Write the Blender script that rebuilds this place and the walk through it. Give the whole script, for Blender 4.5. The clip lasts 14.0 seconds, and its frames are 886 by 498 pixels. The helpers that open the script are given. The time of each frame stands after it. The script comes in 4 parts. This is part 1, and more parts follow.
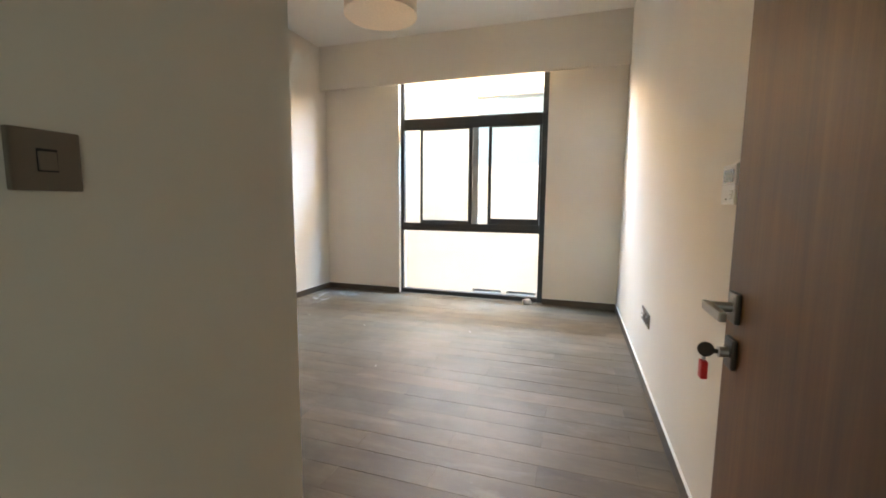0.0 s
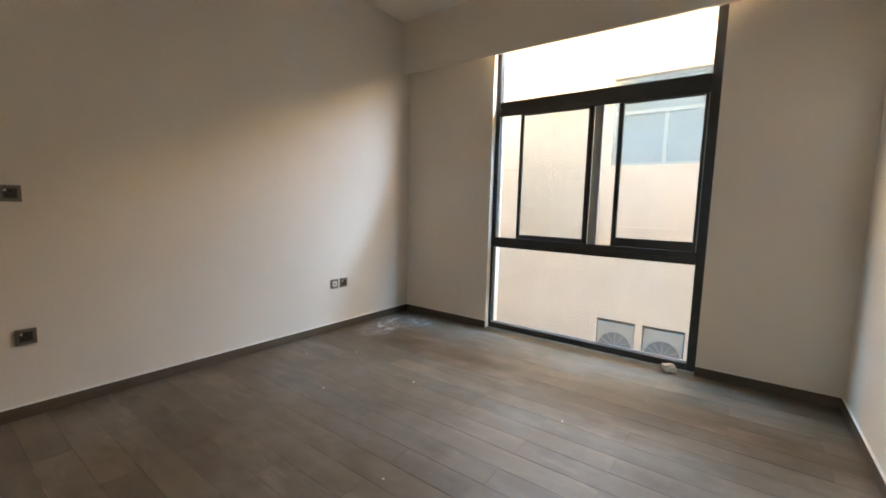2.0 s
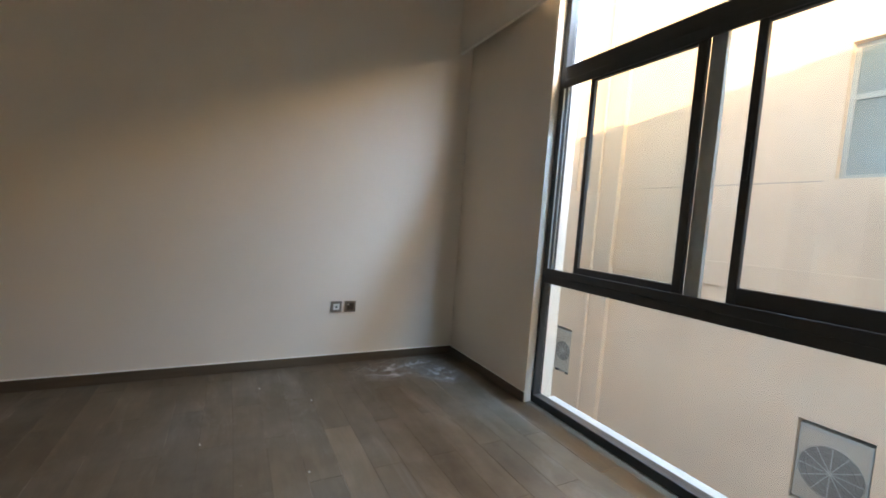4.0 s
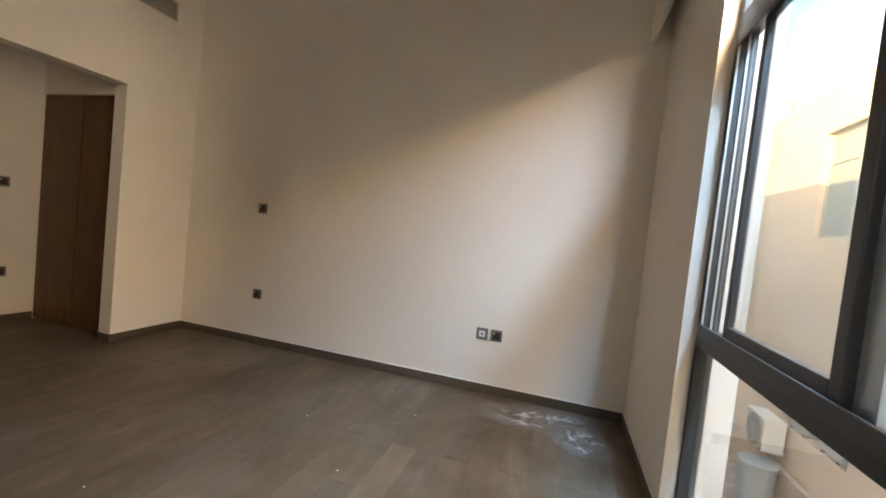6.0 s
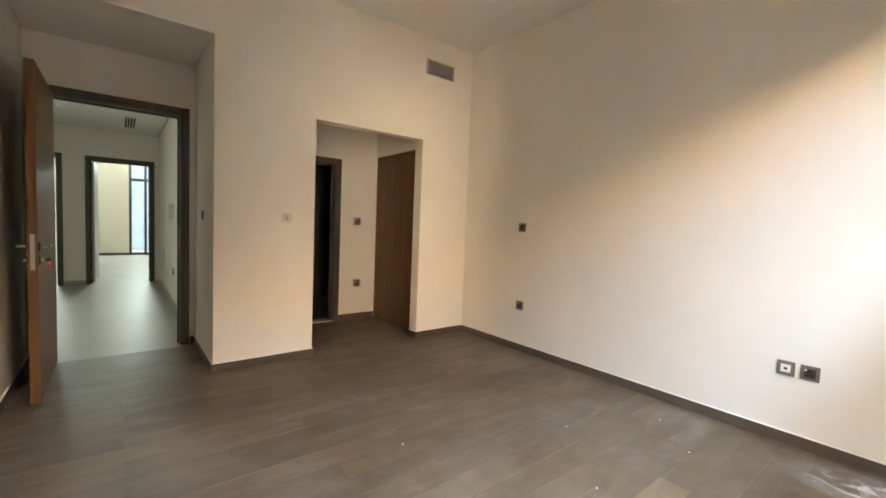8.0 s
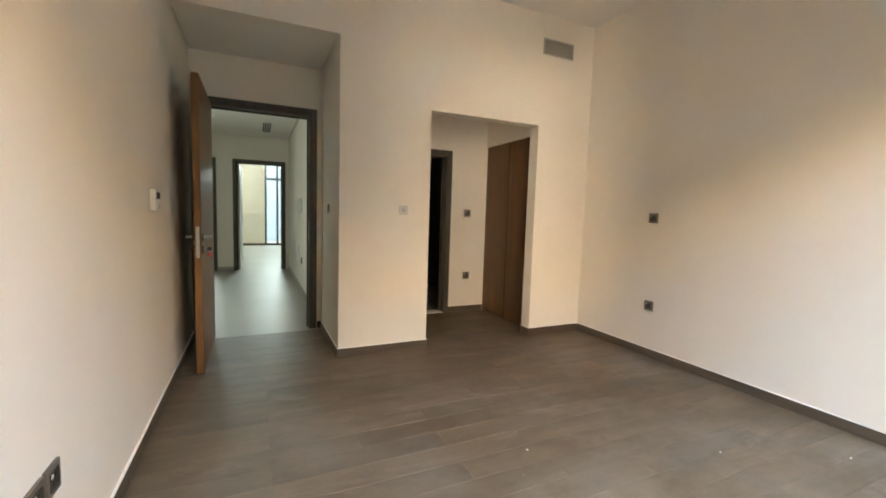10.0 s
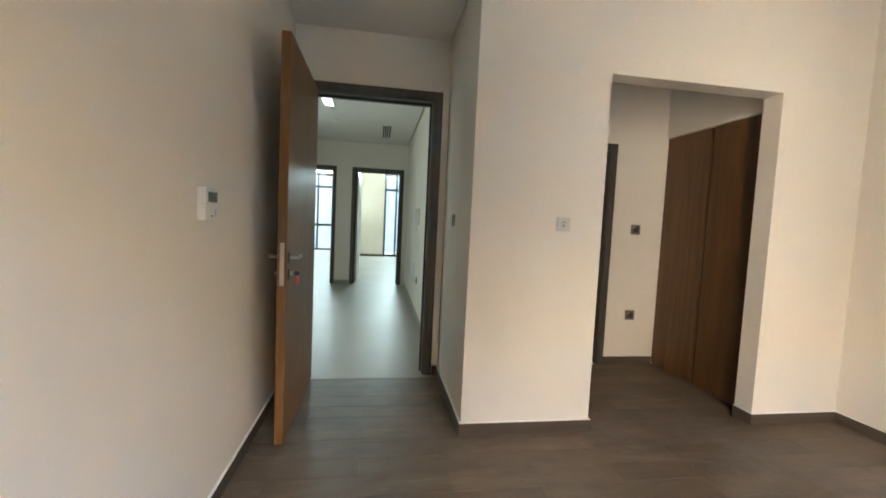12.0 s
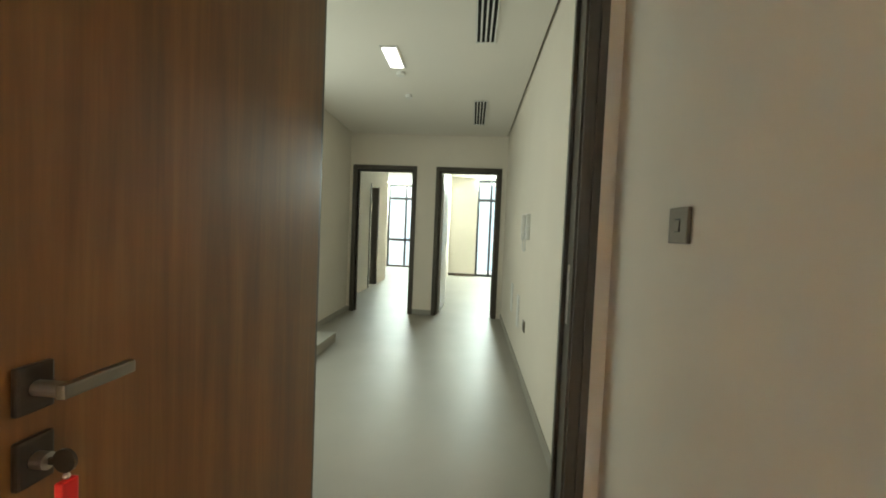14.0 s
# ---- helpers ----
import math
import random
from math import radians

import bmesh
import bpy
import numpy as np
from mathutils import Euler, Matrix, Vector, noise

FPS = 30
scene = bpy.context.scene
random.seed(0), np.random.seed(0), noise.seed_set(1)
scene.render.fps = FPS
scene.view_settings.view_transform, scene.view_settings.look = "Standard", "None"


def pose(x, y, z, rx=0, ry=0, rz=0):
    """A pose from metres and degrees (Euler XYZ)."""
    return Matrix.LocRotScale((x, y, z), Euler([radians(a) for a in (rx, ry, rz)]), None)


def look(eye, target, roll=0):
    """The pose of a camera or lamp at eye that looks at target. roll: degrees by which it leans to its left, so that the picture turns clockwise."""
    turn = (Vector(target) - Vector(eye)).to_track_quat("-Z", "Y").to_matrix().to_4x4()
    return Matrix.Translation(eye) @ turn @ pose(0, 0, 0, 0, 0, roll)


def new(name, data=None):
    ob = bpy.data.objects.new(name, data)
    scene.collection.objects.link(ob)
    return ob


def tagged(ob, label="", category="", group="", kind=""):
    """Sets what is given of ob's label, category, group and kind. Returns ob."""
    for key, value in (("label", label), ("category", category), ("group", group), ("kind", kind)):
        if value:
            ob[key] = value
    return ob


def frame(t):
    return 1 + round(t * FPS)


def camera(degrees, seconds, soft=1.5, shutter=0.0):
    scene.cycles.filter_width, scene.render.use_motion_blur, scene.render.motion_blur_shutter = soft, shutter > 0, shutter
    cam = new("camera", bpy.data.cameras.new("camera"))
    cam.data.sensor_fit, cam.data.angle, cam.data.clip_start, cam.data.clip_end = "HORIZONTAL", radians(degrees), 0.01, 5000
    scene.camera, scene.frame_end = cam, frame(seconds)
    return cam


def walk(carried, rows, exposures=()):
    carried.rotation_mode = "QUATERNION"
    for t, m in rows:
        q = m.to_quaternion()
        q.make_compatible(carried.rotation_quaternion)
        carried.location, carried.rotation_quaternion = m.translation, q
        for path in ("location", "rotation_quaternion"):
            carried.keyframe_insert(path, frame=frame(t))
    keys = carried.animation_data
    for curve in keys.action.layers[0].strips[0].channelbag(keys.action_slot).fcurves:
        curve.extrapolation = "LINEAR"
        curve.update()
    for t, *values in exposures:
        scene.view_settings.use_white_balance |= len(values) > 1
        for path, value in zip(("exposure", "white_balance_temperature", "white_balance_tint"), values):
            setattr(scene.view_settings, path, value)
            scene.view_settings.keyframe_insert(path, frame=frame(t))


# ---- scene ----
cam = camera(94.6, 14.0, 1.8, 0.0)
PATH = [
    (0, (3.238, -4.861, 1.177), (2.624, -2.971, 0.954), 0.5),
    (0.5, (3.168, -4.566, 1.187), (2.652, -2.649, 0.944), 0.9),
    (1, (3.073, -4.236, 1.191), (2.483, -2.337, 0.975), 1.9),
    (1.5, (3.066, -3.907, 1.219), (2.184, -2.132, 0.952), 2.2),
    (2, (3.107, -3.532, 1.226), (1.927, -1.931, 1.013), 1.5),
    (2.2, (3.127, -3.352, 1.195), (1.827, -1.843, 1.014), 2.5),
    (4.3, (3.167, -1.545, 1.172), (1.33, -0.757, 1.099), 5.0),
    (4.5, (3.145, -1.369, 1.174), (1.258, -0.705, 1.148), 5.6),
    (5, (3.138, -1.041, 1.191), (1.151, -0.812, 1.175), 4.9),
    (5.5, (3.158, -0.723, 1.177), (1.178, -0.987, 1.075), 5.9),
    (6, (3.081, -0.539, 1.203), (1.162, -1.097, 1.114), 6.1),
    (6.5, (3.119, -0.464, 1.251), (1.392, -1.469, 1.157), 5.5),
    (7, (3.114, -0.437, 1.234), (1.617, -1.756, 1.093), 3.3),
    (7.5, (3.122, -0.466, 1.227), (1.771, -1.935, 1.094), 2.6),
    (8, (3.133, -0.463, 1.231), (1.89, -2.026, 1.11), 2.3),
    (8.5, (3.175, -0.493, 1.243), (2.019, -2.121, 1.121), 2.1),
    (8.7, (3.191, -0.499, 1.24), (2.076, -2.155, 1.12), 2.1),
    (11, (3.119, -1.061, 1.207), (2.614, -2.988, 1.029), 2.7),
    (11.5, (3.072, -1.399, 1.206), (2.733, -3.366, 1.073), 3.3),
    (12, (3.069, -1.786, 1.216), (2.752, -3.756, 1.082), 2.7),
    (12.5, (3.031, -2.211, 1.205), (2.816, -4.195, 1.07), 2.0),
    (13, (3.029, -2.678, 1.205), (2.889, -4.67, 1.097), 2.0),
    (13.5, (3.019, -3.116, 1.19), (2.97, -5.112, 1.085), 2.0),
    (14, (3.022, -3.574, 1.191), (3.159, -5.568, 1.111), 2.4),
]
walk(cam, [(t, look(eye, target, roll)) for t, eye, target, roll in PATH],
     [(0, 3.9, 7200, 13), (0.6, 3.7, 7100, 13), (1.0, 3.35, 7100, 13), (2.2, 3.0, 7300, 14), (4.3, 2.4, 7100, 13), (5.5, 2.65, 7400, 14), (6.5, 3.35, 7800, 17), (7.0, 3.6, 7600, 16), (8.7, 3.9, 7600, 14), (11.5, 4.1, 6700, 12), (12.5, 4.2, 6400, 11), (13.3, 4.3, 6500, 11), (14, 4.5, 7700, 12)])

# ---- world, sun, exposure ----
world = bpy.data.worlds.new("sky")
scene.world = world
world.use_nodes = True
_wt = world.node_tree
_sky = _wt.nodes.new("ShaderNodeTexSky")
_sky.sky_type = 'NISHITA'
_sky.sun_disc = False
SUN_EL, SUN_AZ = 13.5, 130.0          # degrees; azimuth clockwise from +y
_sky.sun_elevation = radians(SUN_EL)
_sky.sun_rotation = radians(SUN_AZ)
_sky.air_density, _sky.dust_density, _sky.ozone_density = 1.4, 2.6, 1.3
_bg = _wt.nodes["Background"]
_wt.links.new(_sky.outputs[0], _bg.inputs[0])
_bg.inputs[1].default_value = 0.15
sun_data = bpy.data.lights.new("sun", 'SUN')
sun_data.energy, sun_data.angle, sun_data.color = 2.0, radians(0.6), (1.0, 0.68, 0.36)
sun = new("sun", sun_data)
_sd = Vector((math.sin(radians(SUN_AZ)) * math.cos(radians(SUN_EL)),
              math.cos(radians(SUN_AZ)) * math.cos(radians(SUN_EL)), math.sin(radians(SUN_EL))))
sun.matrix_world = look(_sd * 60, (0, 0, 0))
sun["label"], sun["kind"] = "low warm sun", "structure"

# added area lamps standing in for daylight at the windows and the corridor side
def daylight_lamp(at, target, w, d, power, col, spread=180):
    data = bpy.data.lights.new("daylight_standin", 'AREA')
    data.shape, data.size, data.size_y = 'RECTANGLE', w, d
    data.energy, data.color, data.spread = power, col, radians(spread)
    ob = new("daylight_standin", data)
    ob.matrix_world = look(at, target)
    return tagged(ob, "added lamp standing in for daylight", "daylight", kind="structure")


# sky stand-in, hung just outside and above the window head
daylight_lamp((1.95, 0.44, 3.0), (1.95, 0.20, 2.60), 3.80, 0.20, 45.0, (0.35, 0.63, 1.0))
# warm strip at the window head, in place of light off the facade
daylight_lamp((1.975, 0.185, 2.768), (1.975, -0.40, 2.30), 1.40, 0.10, 5.6, (1.0, 0.78, 0.52))
# hidden warm strip at the east jamb, added to brighten the south wall
daylight_lamp((2.860, 0.228, 1.4), (2.20, -4.0, 1.5), 0.050, 2.5, 3.4, (1.0, 0.84, 0.64), 62)
# strips at the far window heads, in place of daylight there
daylight_lamp((2.52, -15.10, 2.66), (2.52, -14.60, 2.10), 0.7, 0.15, 8.5, (0.72, 0.97, 1.0))
daylight_lamp((5.21, -16.90, 2.66), (5.21, -16.40, 2.10), 1.1, 0.15, 8.5, (0.72, 0.97, 1.0))
# lamp filling the added side opening, to brighten the corridor
daylight_lamp((4.815, -6.5, 1.25), (3.0, -6.5, 1.25), 2.1, 2.2, 1.0, (0.80, 1.0, 0.97))


# ---- materials ----
def material(name):
    m = bpy.data.materials.new(name)
    m.use_nodes = True
    nt = m.node_tree
    return m, nt, nt.nodes["Principled BSDF"]


def node(nt, kind, **values):
    n = nt.nodes.new(kind)
    for k, v in values.items():
        n.inputs[k].default_value = v
    return n


def ramp(nt, source, stops):
    r = nt.nodes.new("ShaderNodeValToRGB")
    els = r.color_ramp.elements
    while len(els) < len(stops):
        els.new(0.5)
    for e, (p, c) in zip(els, stops):
        e.position, e.color = p, (*c, 1)
    nt.links.new(source, r.inputs[0])
    return r.outputs[0]


def mixed(nt, fac, a, b, how='MIX'):
    n = nt.nodes.new("ShaderNodeMix")
    n.data_type, n.blend_type = 'RGBA', how
    for sock, v in ((n.inputs[0], fac), (n.inputs[6], a), (n.inputs[7], b)):
        if isinstance(v, bpy.types.NodeSocket):
            nt.links.new(v, sock)
        elif isinstance(v, (int, float)):
            sock.default_value = v
        else:
            sock.default_value = (*v, 1)
    return n.outputs[2]


def coords(nt, scale=(1, 1, 1), rot=(0, 0, 0)):
    tc = nt.nodes.new("ShaderNodeTexCoord")
    mp = nt.nodes.new("ShaderNodeMapping")
    mp.inputs["Scale"].default_value = scale
    mp.inputs["Rotation"].default_value = rot
    nt.links.new(tc.outputs["Object"], mp.inputs[0])
    return mp.outputs[0]


def noise_tex(nt, vec, scale, detail=3.0, rough=0.5, dist=0.0):
    n = node(nt, "ShaderNodeTexNoise", Scale=scale, Detail=detail, Roughness=rough, Distortion=dist)
    if vec is not None:
        nt.links.new(vec, n.inputs["Vector"])
    return n.outputs["Fac"]


def bump(nt, bsdf, height, strength, dist=0.01):
    b = node(nt, "ShaderNodeBump", Strength=strength, Distance=dist)
    nt.links.new(height, b.inputs["Height"])
    nt.links.new(b.outputs[0], bsdf.inputs["Normal"])


def plaster(name, col, rough=0.75, stain=0.04, grain=0.10):
    m, nt, p = material(name)
    v = coords(nt)
    big = noise_tex(nt, v, 0.9, 4, 0.55)
    fine = noise_tex(nt, v, 160, 3, 0.6)
    dark = tuple(c * (1 - stain * 2) for c in col)
    c = ramp(nt, big, [(0.3, dark), (0.7, col)])
    nt.links.new(c, p.inputs["Base Color"])
    p.inputs["Roughness"].default_value = rough
    bump(nt, p, fine, grain, 0.002)
    return m


def plain(name, col, rough=0.5, metal=0.0, var=0.06, scale=25, grain=0.04):
    m, nt, p = material(name)
    v = coords(nt)
    f = noise_tex(nt, v, scale, 4)
    c = ramp(nt, f, [(0.25, tuple(x * (1 - var) for x in col)), (0.75, tuple(min(1, x * (1 + var)) for x in col))])
    nt.links.new(c, p.inputs["Base Color"])
    p.inputs["Roughness"].default_value, p.inputs["Metallic"].default_value = rough, metal
    bump(nt, p, noise_tex(nt, v, scale * 12, 2), grain, 0.001)
    return m


def wood(name, dark, mid, light, axis, rough=0.42, scale=1.0):
    """Grain stretched along one axis: 0 x, 1 y, 2 z."""
    m, nt, p = material(name)
    s = [9 * scale] * 3
    s[axis] = 0.55 * scale
    v = coords(nt, s)
    a = noise_tex(nt, v, 1.6, 6, 0.62, 0.6)
    s2 = [90 * scale] * 3
    s2[axis] = 2.5 * scale
    fine = noise_tex(nt, coords(nt, s2), 1.5, 4, 0.65)
    c1 = ramp(nt, a, [(0.28, dark), (0.52, mid), (0.75, light)])
    c2 = mixed(nt, 0.32, c1, ramp(nt, fine, [(0.3, (0.5, 0.5, 0.5)), (0.7, (1, 1, 1))]), 'MULTIPLY')
    blotch = noise_tex(nt, coords(nt), 2.6, 4, 0.6)
    c2 = mixed(nt, 0.5, c2, ramp(nt, blotch, [(0.3, (0.72, 0.70, 0.68)), (0.7, (1.12, 1.10, 1.06))]), 'MULTIPLY')
    nt.links.new(c2, p.inputs["Base Color"])
    rr = node(nt, "ShaderNodeMapRange")
    nt.links.new(a, rr.inputs[0])
    rr.inputs[3].default_value, rr.inputs[4].default_value = rough - 0.06, rough + 0.1
    nt.links.new(rr.outputs[0], p.inputs["Roughness"])
    bump(nt, p, fine, 0.12, 0.001)
    return m


def plank_material():
    """Grey-brown wood-look porcelain planks, grain along x, each plank of its own tone."""
    m, nt, p = material("wood_look_porcelain")
    info = nt.nodes.new("ShaderNodeObjectInfo")
    tc = nt.nodes.new("ShaderNodeTexCoord")
    off = node(nt, "ShaderNodeVectorMath")
    off.operation = 'MULTIPLY_ADD'
    comb = nt.nodes.new("ShaderNodeCombineXYZ")
    for i in range(3):
        nt.links.new(info.outputs["Random"], comb.inputs[i])
    nt.links.new(comb.outputs[0], off.inputs[0])
    off.inputs[1].default_value = (37, 53, 11)
    nt.links.new(tc.outputs["Object"], off.inputs[2])

    def mapped(scale):
        mp = nt.nodes.new("ShaderNodeMapping")
        mp.inputs["Scale"].default_value = scale
        nt.links.new(off.outputs[0], mp.inputs[0])
        return mp.outputs[0]
    broad = noise_tex(nt, mapped((1.3, 4.5, 5)), 1.3, 5, 0.55, 1.0)
    fine = noise_tex(nt, mapped((4, 90, 90)), 1.2, 5, 0.7)
    cloud = noise_tex(nt, mapped((1.6, 3.2, 3)), 1.0, 3, 0.6)
    base = ramp(nt, broad, [(0.25, (0.108, 0.078, 0.049)), (0.5, (0.142, 0.105, 0.068)), (0.78, (0.178, 0.135, 0.090))])
    tone = ramp(nt, info.outputs["Random"], [(0.0, (0.88, 0.88, 0.87)), (0.5, (1.0, 1.0, 1.0)), (1.0, (1.13, 1.12, 1.11))])
    c = mixed(nt, 1.0, base, tone, 'MULTIPLY')
    c = mixed(nt, 0.26, c, ramp(nt, fine, [(0.3, (0.6, 0.6, 0.6)), (0.7, (1.15, 1.15, 1.15))]), 'MULTIPLY')
    c = mixed(nt, 0.75, c, ramp(nt, cloud, [(0.3, (0.62, 0.62, 0.62)), (0.7, (1.25, 1.25, 1.25))]), 'MULTIPLY')
    # pale building dust wiped over the planks: wide clouds, long smears and small specks
    geo = nt.nodes.new("ShaderNodeNewGeometry")

    def over(scale, rot=0.0):
        mp = nt.nodes.new("ShaderNodeMapping")
        mp.inputs["Scale"].default_value = scale
        mp.inputs["Rotation"].default_value = (0, 0, rot)
        nt.links.new(geo.outputs["Position"], mp.inputs[0])
        return mp.outputs[0]
    dust = noise_tex(nt, over((1, 1, 1)), 1.3, 6, 0.66)
    c = mixed(nt, ramp(nt, dust, [(0.46, (0, 0, 0)), (0.75, (0.34, 0.34, 0.34))]), c, (0.34, 0.31, 0.27))
    smear = noise_tex(nt, over((1.2, 5.0, 1), 0.45), 1.0, 6, 0.7, 0.7)
    c = mixed(nt, ramp(nt, smear, [(0.56, (0, 0, 0)), (0.74, (0.26, 0.26, 0.26))]), c, (0.40, 0.37, 0.33))
    speck = noise_tex(nt, over((1, 1, 1)), 16.0, 3, 0.6)
    c = mixed(nt, ramp(nt, speck, [(0.70, (0, 0, 0)), (0.78, (0.30, 0.30, 0.30))]), c, (0.48, 0.46, 0.43))
    nt.links.new(c, p.inputs["Base Color"])
    rr = node(nt, "ShaderNodeMapRange")
    nt.links.new(cloud, rr.inputs[0])
    rr.inputs[3].default_value, rr.inputs[4].default_value = 0.40, 0.58
    nt.links.new(rr.outputs[0], p.inputs["Roughness"])
    bump(nt, p, fine, 0.08, 0.001)
    return m


def glass_material(name, tint=(1, 1, 1)):
    m, nt, p = material(name)
    nt.nodes.remove(p)
    out = nt.nodes["Material Output"]
    tr = nt.nodes.new("ShaderNodeBsdfTransparent")
    tr.inputs[0].default_value = (*tint, 1)
    gl = node(nt, "ShaderNodeBsdfGlossy", Roughness=0.01)
    lw = node(nt, "ShaderNodeLayerWeight", Blend=0.5)
    pw = nt.nodes.new("ShaderNodeMath")
    pw.operation = 'POWER'
    nt.links.new(lw.outputs["Facing"], pw.inputs[0])
    pw.inputs[1].default_value = 4.0
    fr = node(nt, "ShaderNodeMapRange")
    nt.links.new(pw.outputs[0], fr.inputs[0])
    fr.inputs[3].default_value, fr.inputs[4].default_value = 0.03, 0.85
    mx = nt.nodes.new("ShaderNodeMixShader")
    nt.links.new(fr.outputs[0], mx.inputs[0])
    nt.links.new(tr.outputs[0], mx.inputs[1])
    nt.links.new(gl.outputs[0], mx.inputs[2])
    nt.links.new(mx.outputs[0], out.inputs[0])
    return m


def emitter(name, col, power):
    m, nt, p = material(name)
    p.inputs["Base Color"].default_value = (0.8, 0.8, 0.8, 1)
    p.inputs["Emission Color"].default_value = (*col, 1)
    p.inputs["Emission Strength"].default_value = power
    return m


M_WALL = plaster("white_wall_paint", (0.85, 0.785, 0.695))
M_CEIL = plaster("ceiling_paint", (0.85, 0.81, 0.75), 0.85, 0.02)
M_PLANK = plank_material()


def grout_material():
    """Brown joint filler with pale plaster dust lodged in it here and there."""
    m, nt, p = material("dusty_grout")
    v = coords(nt)
    lodged = noise_tex(nt, v, 2.6, 4, 0.6)
    fine = noise_tex(nt, v, 60, 3)
    c = mixed(nt, ramp(nt, lodged, [(0.50, (0, 0, 0)), (0.66, (1, 1, 1))]), (0.122, 0.092, 0.062), (0.40, 0.36, 0.30))
    nt.links.new(c, p.inputs["Base Color"])
    p.inputs["Roughness"].default_value = 0.9
    bump(nt, p, fine, 0.2, 0.001)
    return m


M_GROUT = grout_material()
M_SKIRT = wood("skirting_porcelain", (0.078, 0.058, 0.040), (0.112, 0.084, 0.059), (0.150, 0.115, 0.083), 0, 0.45)
M_SKIRT_Y = wood("skirting_porcelain_y", (0.078, 0.058, 0.040), (0.112, 0.084, 0.059), (0.150, 0.115, 0.083), 1, 0.45)
M_TOP_LINE = plain("white_line", (0.86, 0.84, 0.80), 0.6)
M_ALU = plain("dark_grey_aluminium", (0.030, 0.031, 0.033), 0.42, 0.0, 0.10, 14)
M_ALU_PALE = plain("pale_aluminium", (0.42, 0.47, 0.49), 0.35, 0.6, 0.05)
M_GLASS = glass_material("window_glass", (0.93, 0.95, 0.95))
M_OAK = wood("brown_door_veneer", (0.155, 0.068, 0.020), (0.235, 0.106, 0.032), (0.31, 0.152, 0.052), 2, 0.46)
M_WARD = wood("wardrobe_veneer", (0.082, 0.038, 0.013), (0.138, 0.064, 0.022), (0.192, 0.094, 0.035), 2, 0.42)
M_FRAME = wood("dark_grey_brown_frame", (0.062, 0.053, 0.042), (0.092, 0.079, 0.064), (0.125, 0.108, 0.088), 2, 0.42)
M_LEVER = plain("satin_bronze_steel", (0.34, 0.31, 0.27), 0.36, 1.0, 0.05)
M_STEEL = plain("brushed_steel", (0.52, 0.50, 0.47), 0.32, 1.0, 0.05)
M_DARKSTEEL = plain("dark_bronze_metal", (0.10, 0.08, 0.065), 0.35, 0.9, 0.08)
M_PLATE = plain("grey_metal_plate", (0.22, 0.19, 0.16), 0.40, 0.5, 0.05)
M_PLATE_W = plain("white_plate", (0.78, 0.75, 0.70), 0.35)
M_PLATE_P = plain("pale_metal_plate", (0.62, 0.59, 0.54), 0.4, 0.1, 0.05)
M_WHITE = plain("white_plastic", (0.78, 0.77, 0.74), 0.35)
M_BLACK = plain("black_plastic", (0.012, 0.012, 0.012), 0.4)
M_LCD = plain("grey_display", (0.075, 0.085, 0.075), 0.2)
M_RED = plain("red_plastic_tag", (0.75, 0.02, 0.02), 0.35)
M_SHADE = plain("cream_fabric_shade", (0.74, 0.60, 0.46), 0.85, 0, 0.08, 60, 0.3)
M_VENT = plain("grey_vent_paint", (0.46, 0.44, 0.41), 0.5)
M_TILE = plain("pale_beige_floor_tile", (0.37, 0.35, 0.31), 0.44, 0, 0.07, 1.5, 0.02)
M_FACADE = plaster("sand_facade_render", (0.76, 0.635, 0.525), 0.9, 0.06, 0.3)
M_FACADE_LOW = plaster("pink_facade_render", (0.62, 0.48, 0.39), 0.9, 0.06, 0.3)
M_OUTWHITE = plaster("white_outer_render", (0.72, 0.72, 0.70), 0.85, 0.04, 0.2)
# backdrop colour: the pale blue of the outdoor view, kept from burning out
M_FARVIEW = plaster("bluish_view_backdrop", (0.40, 0.50, 0.56), 0.85, 0.15, 0.2)
M_GROUND = plain("dusty_paving", (0.46, 0.37, 0.31), 0.95, 0, 0.18, 2.0, 0.2)
M_BLUEGLASS = plain("blue_tinted_glass", (0.27, 0.33, 0.35), 0.28, 0.0, 0.1, 1.2, 0.0)
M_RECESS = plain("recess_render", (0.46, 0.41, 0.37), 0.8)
M_GREY = plain("grey_coated_steel", (0.42, 0.45, 0.46), 0.5)
M_FAN = plain("dark_grey_grille", (0.20, 0.205, 0.21), 0.5)
M_LIGHT = emitter("lamp_diffuser", (0.86, 0.97, 1.0), 0.2)
# bathroom surfaces: the unlit room's darkness is put into their colour
M_BATH = plain("unlit_bathroom_dark", (0.10, 0.09, 0.08), 0.5)
M_VOID = plain("matt_black", (0.006, 0.006, 0.006), 1.0, 0, 0.05)


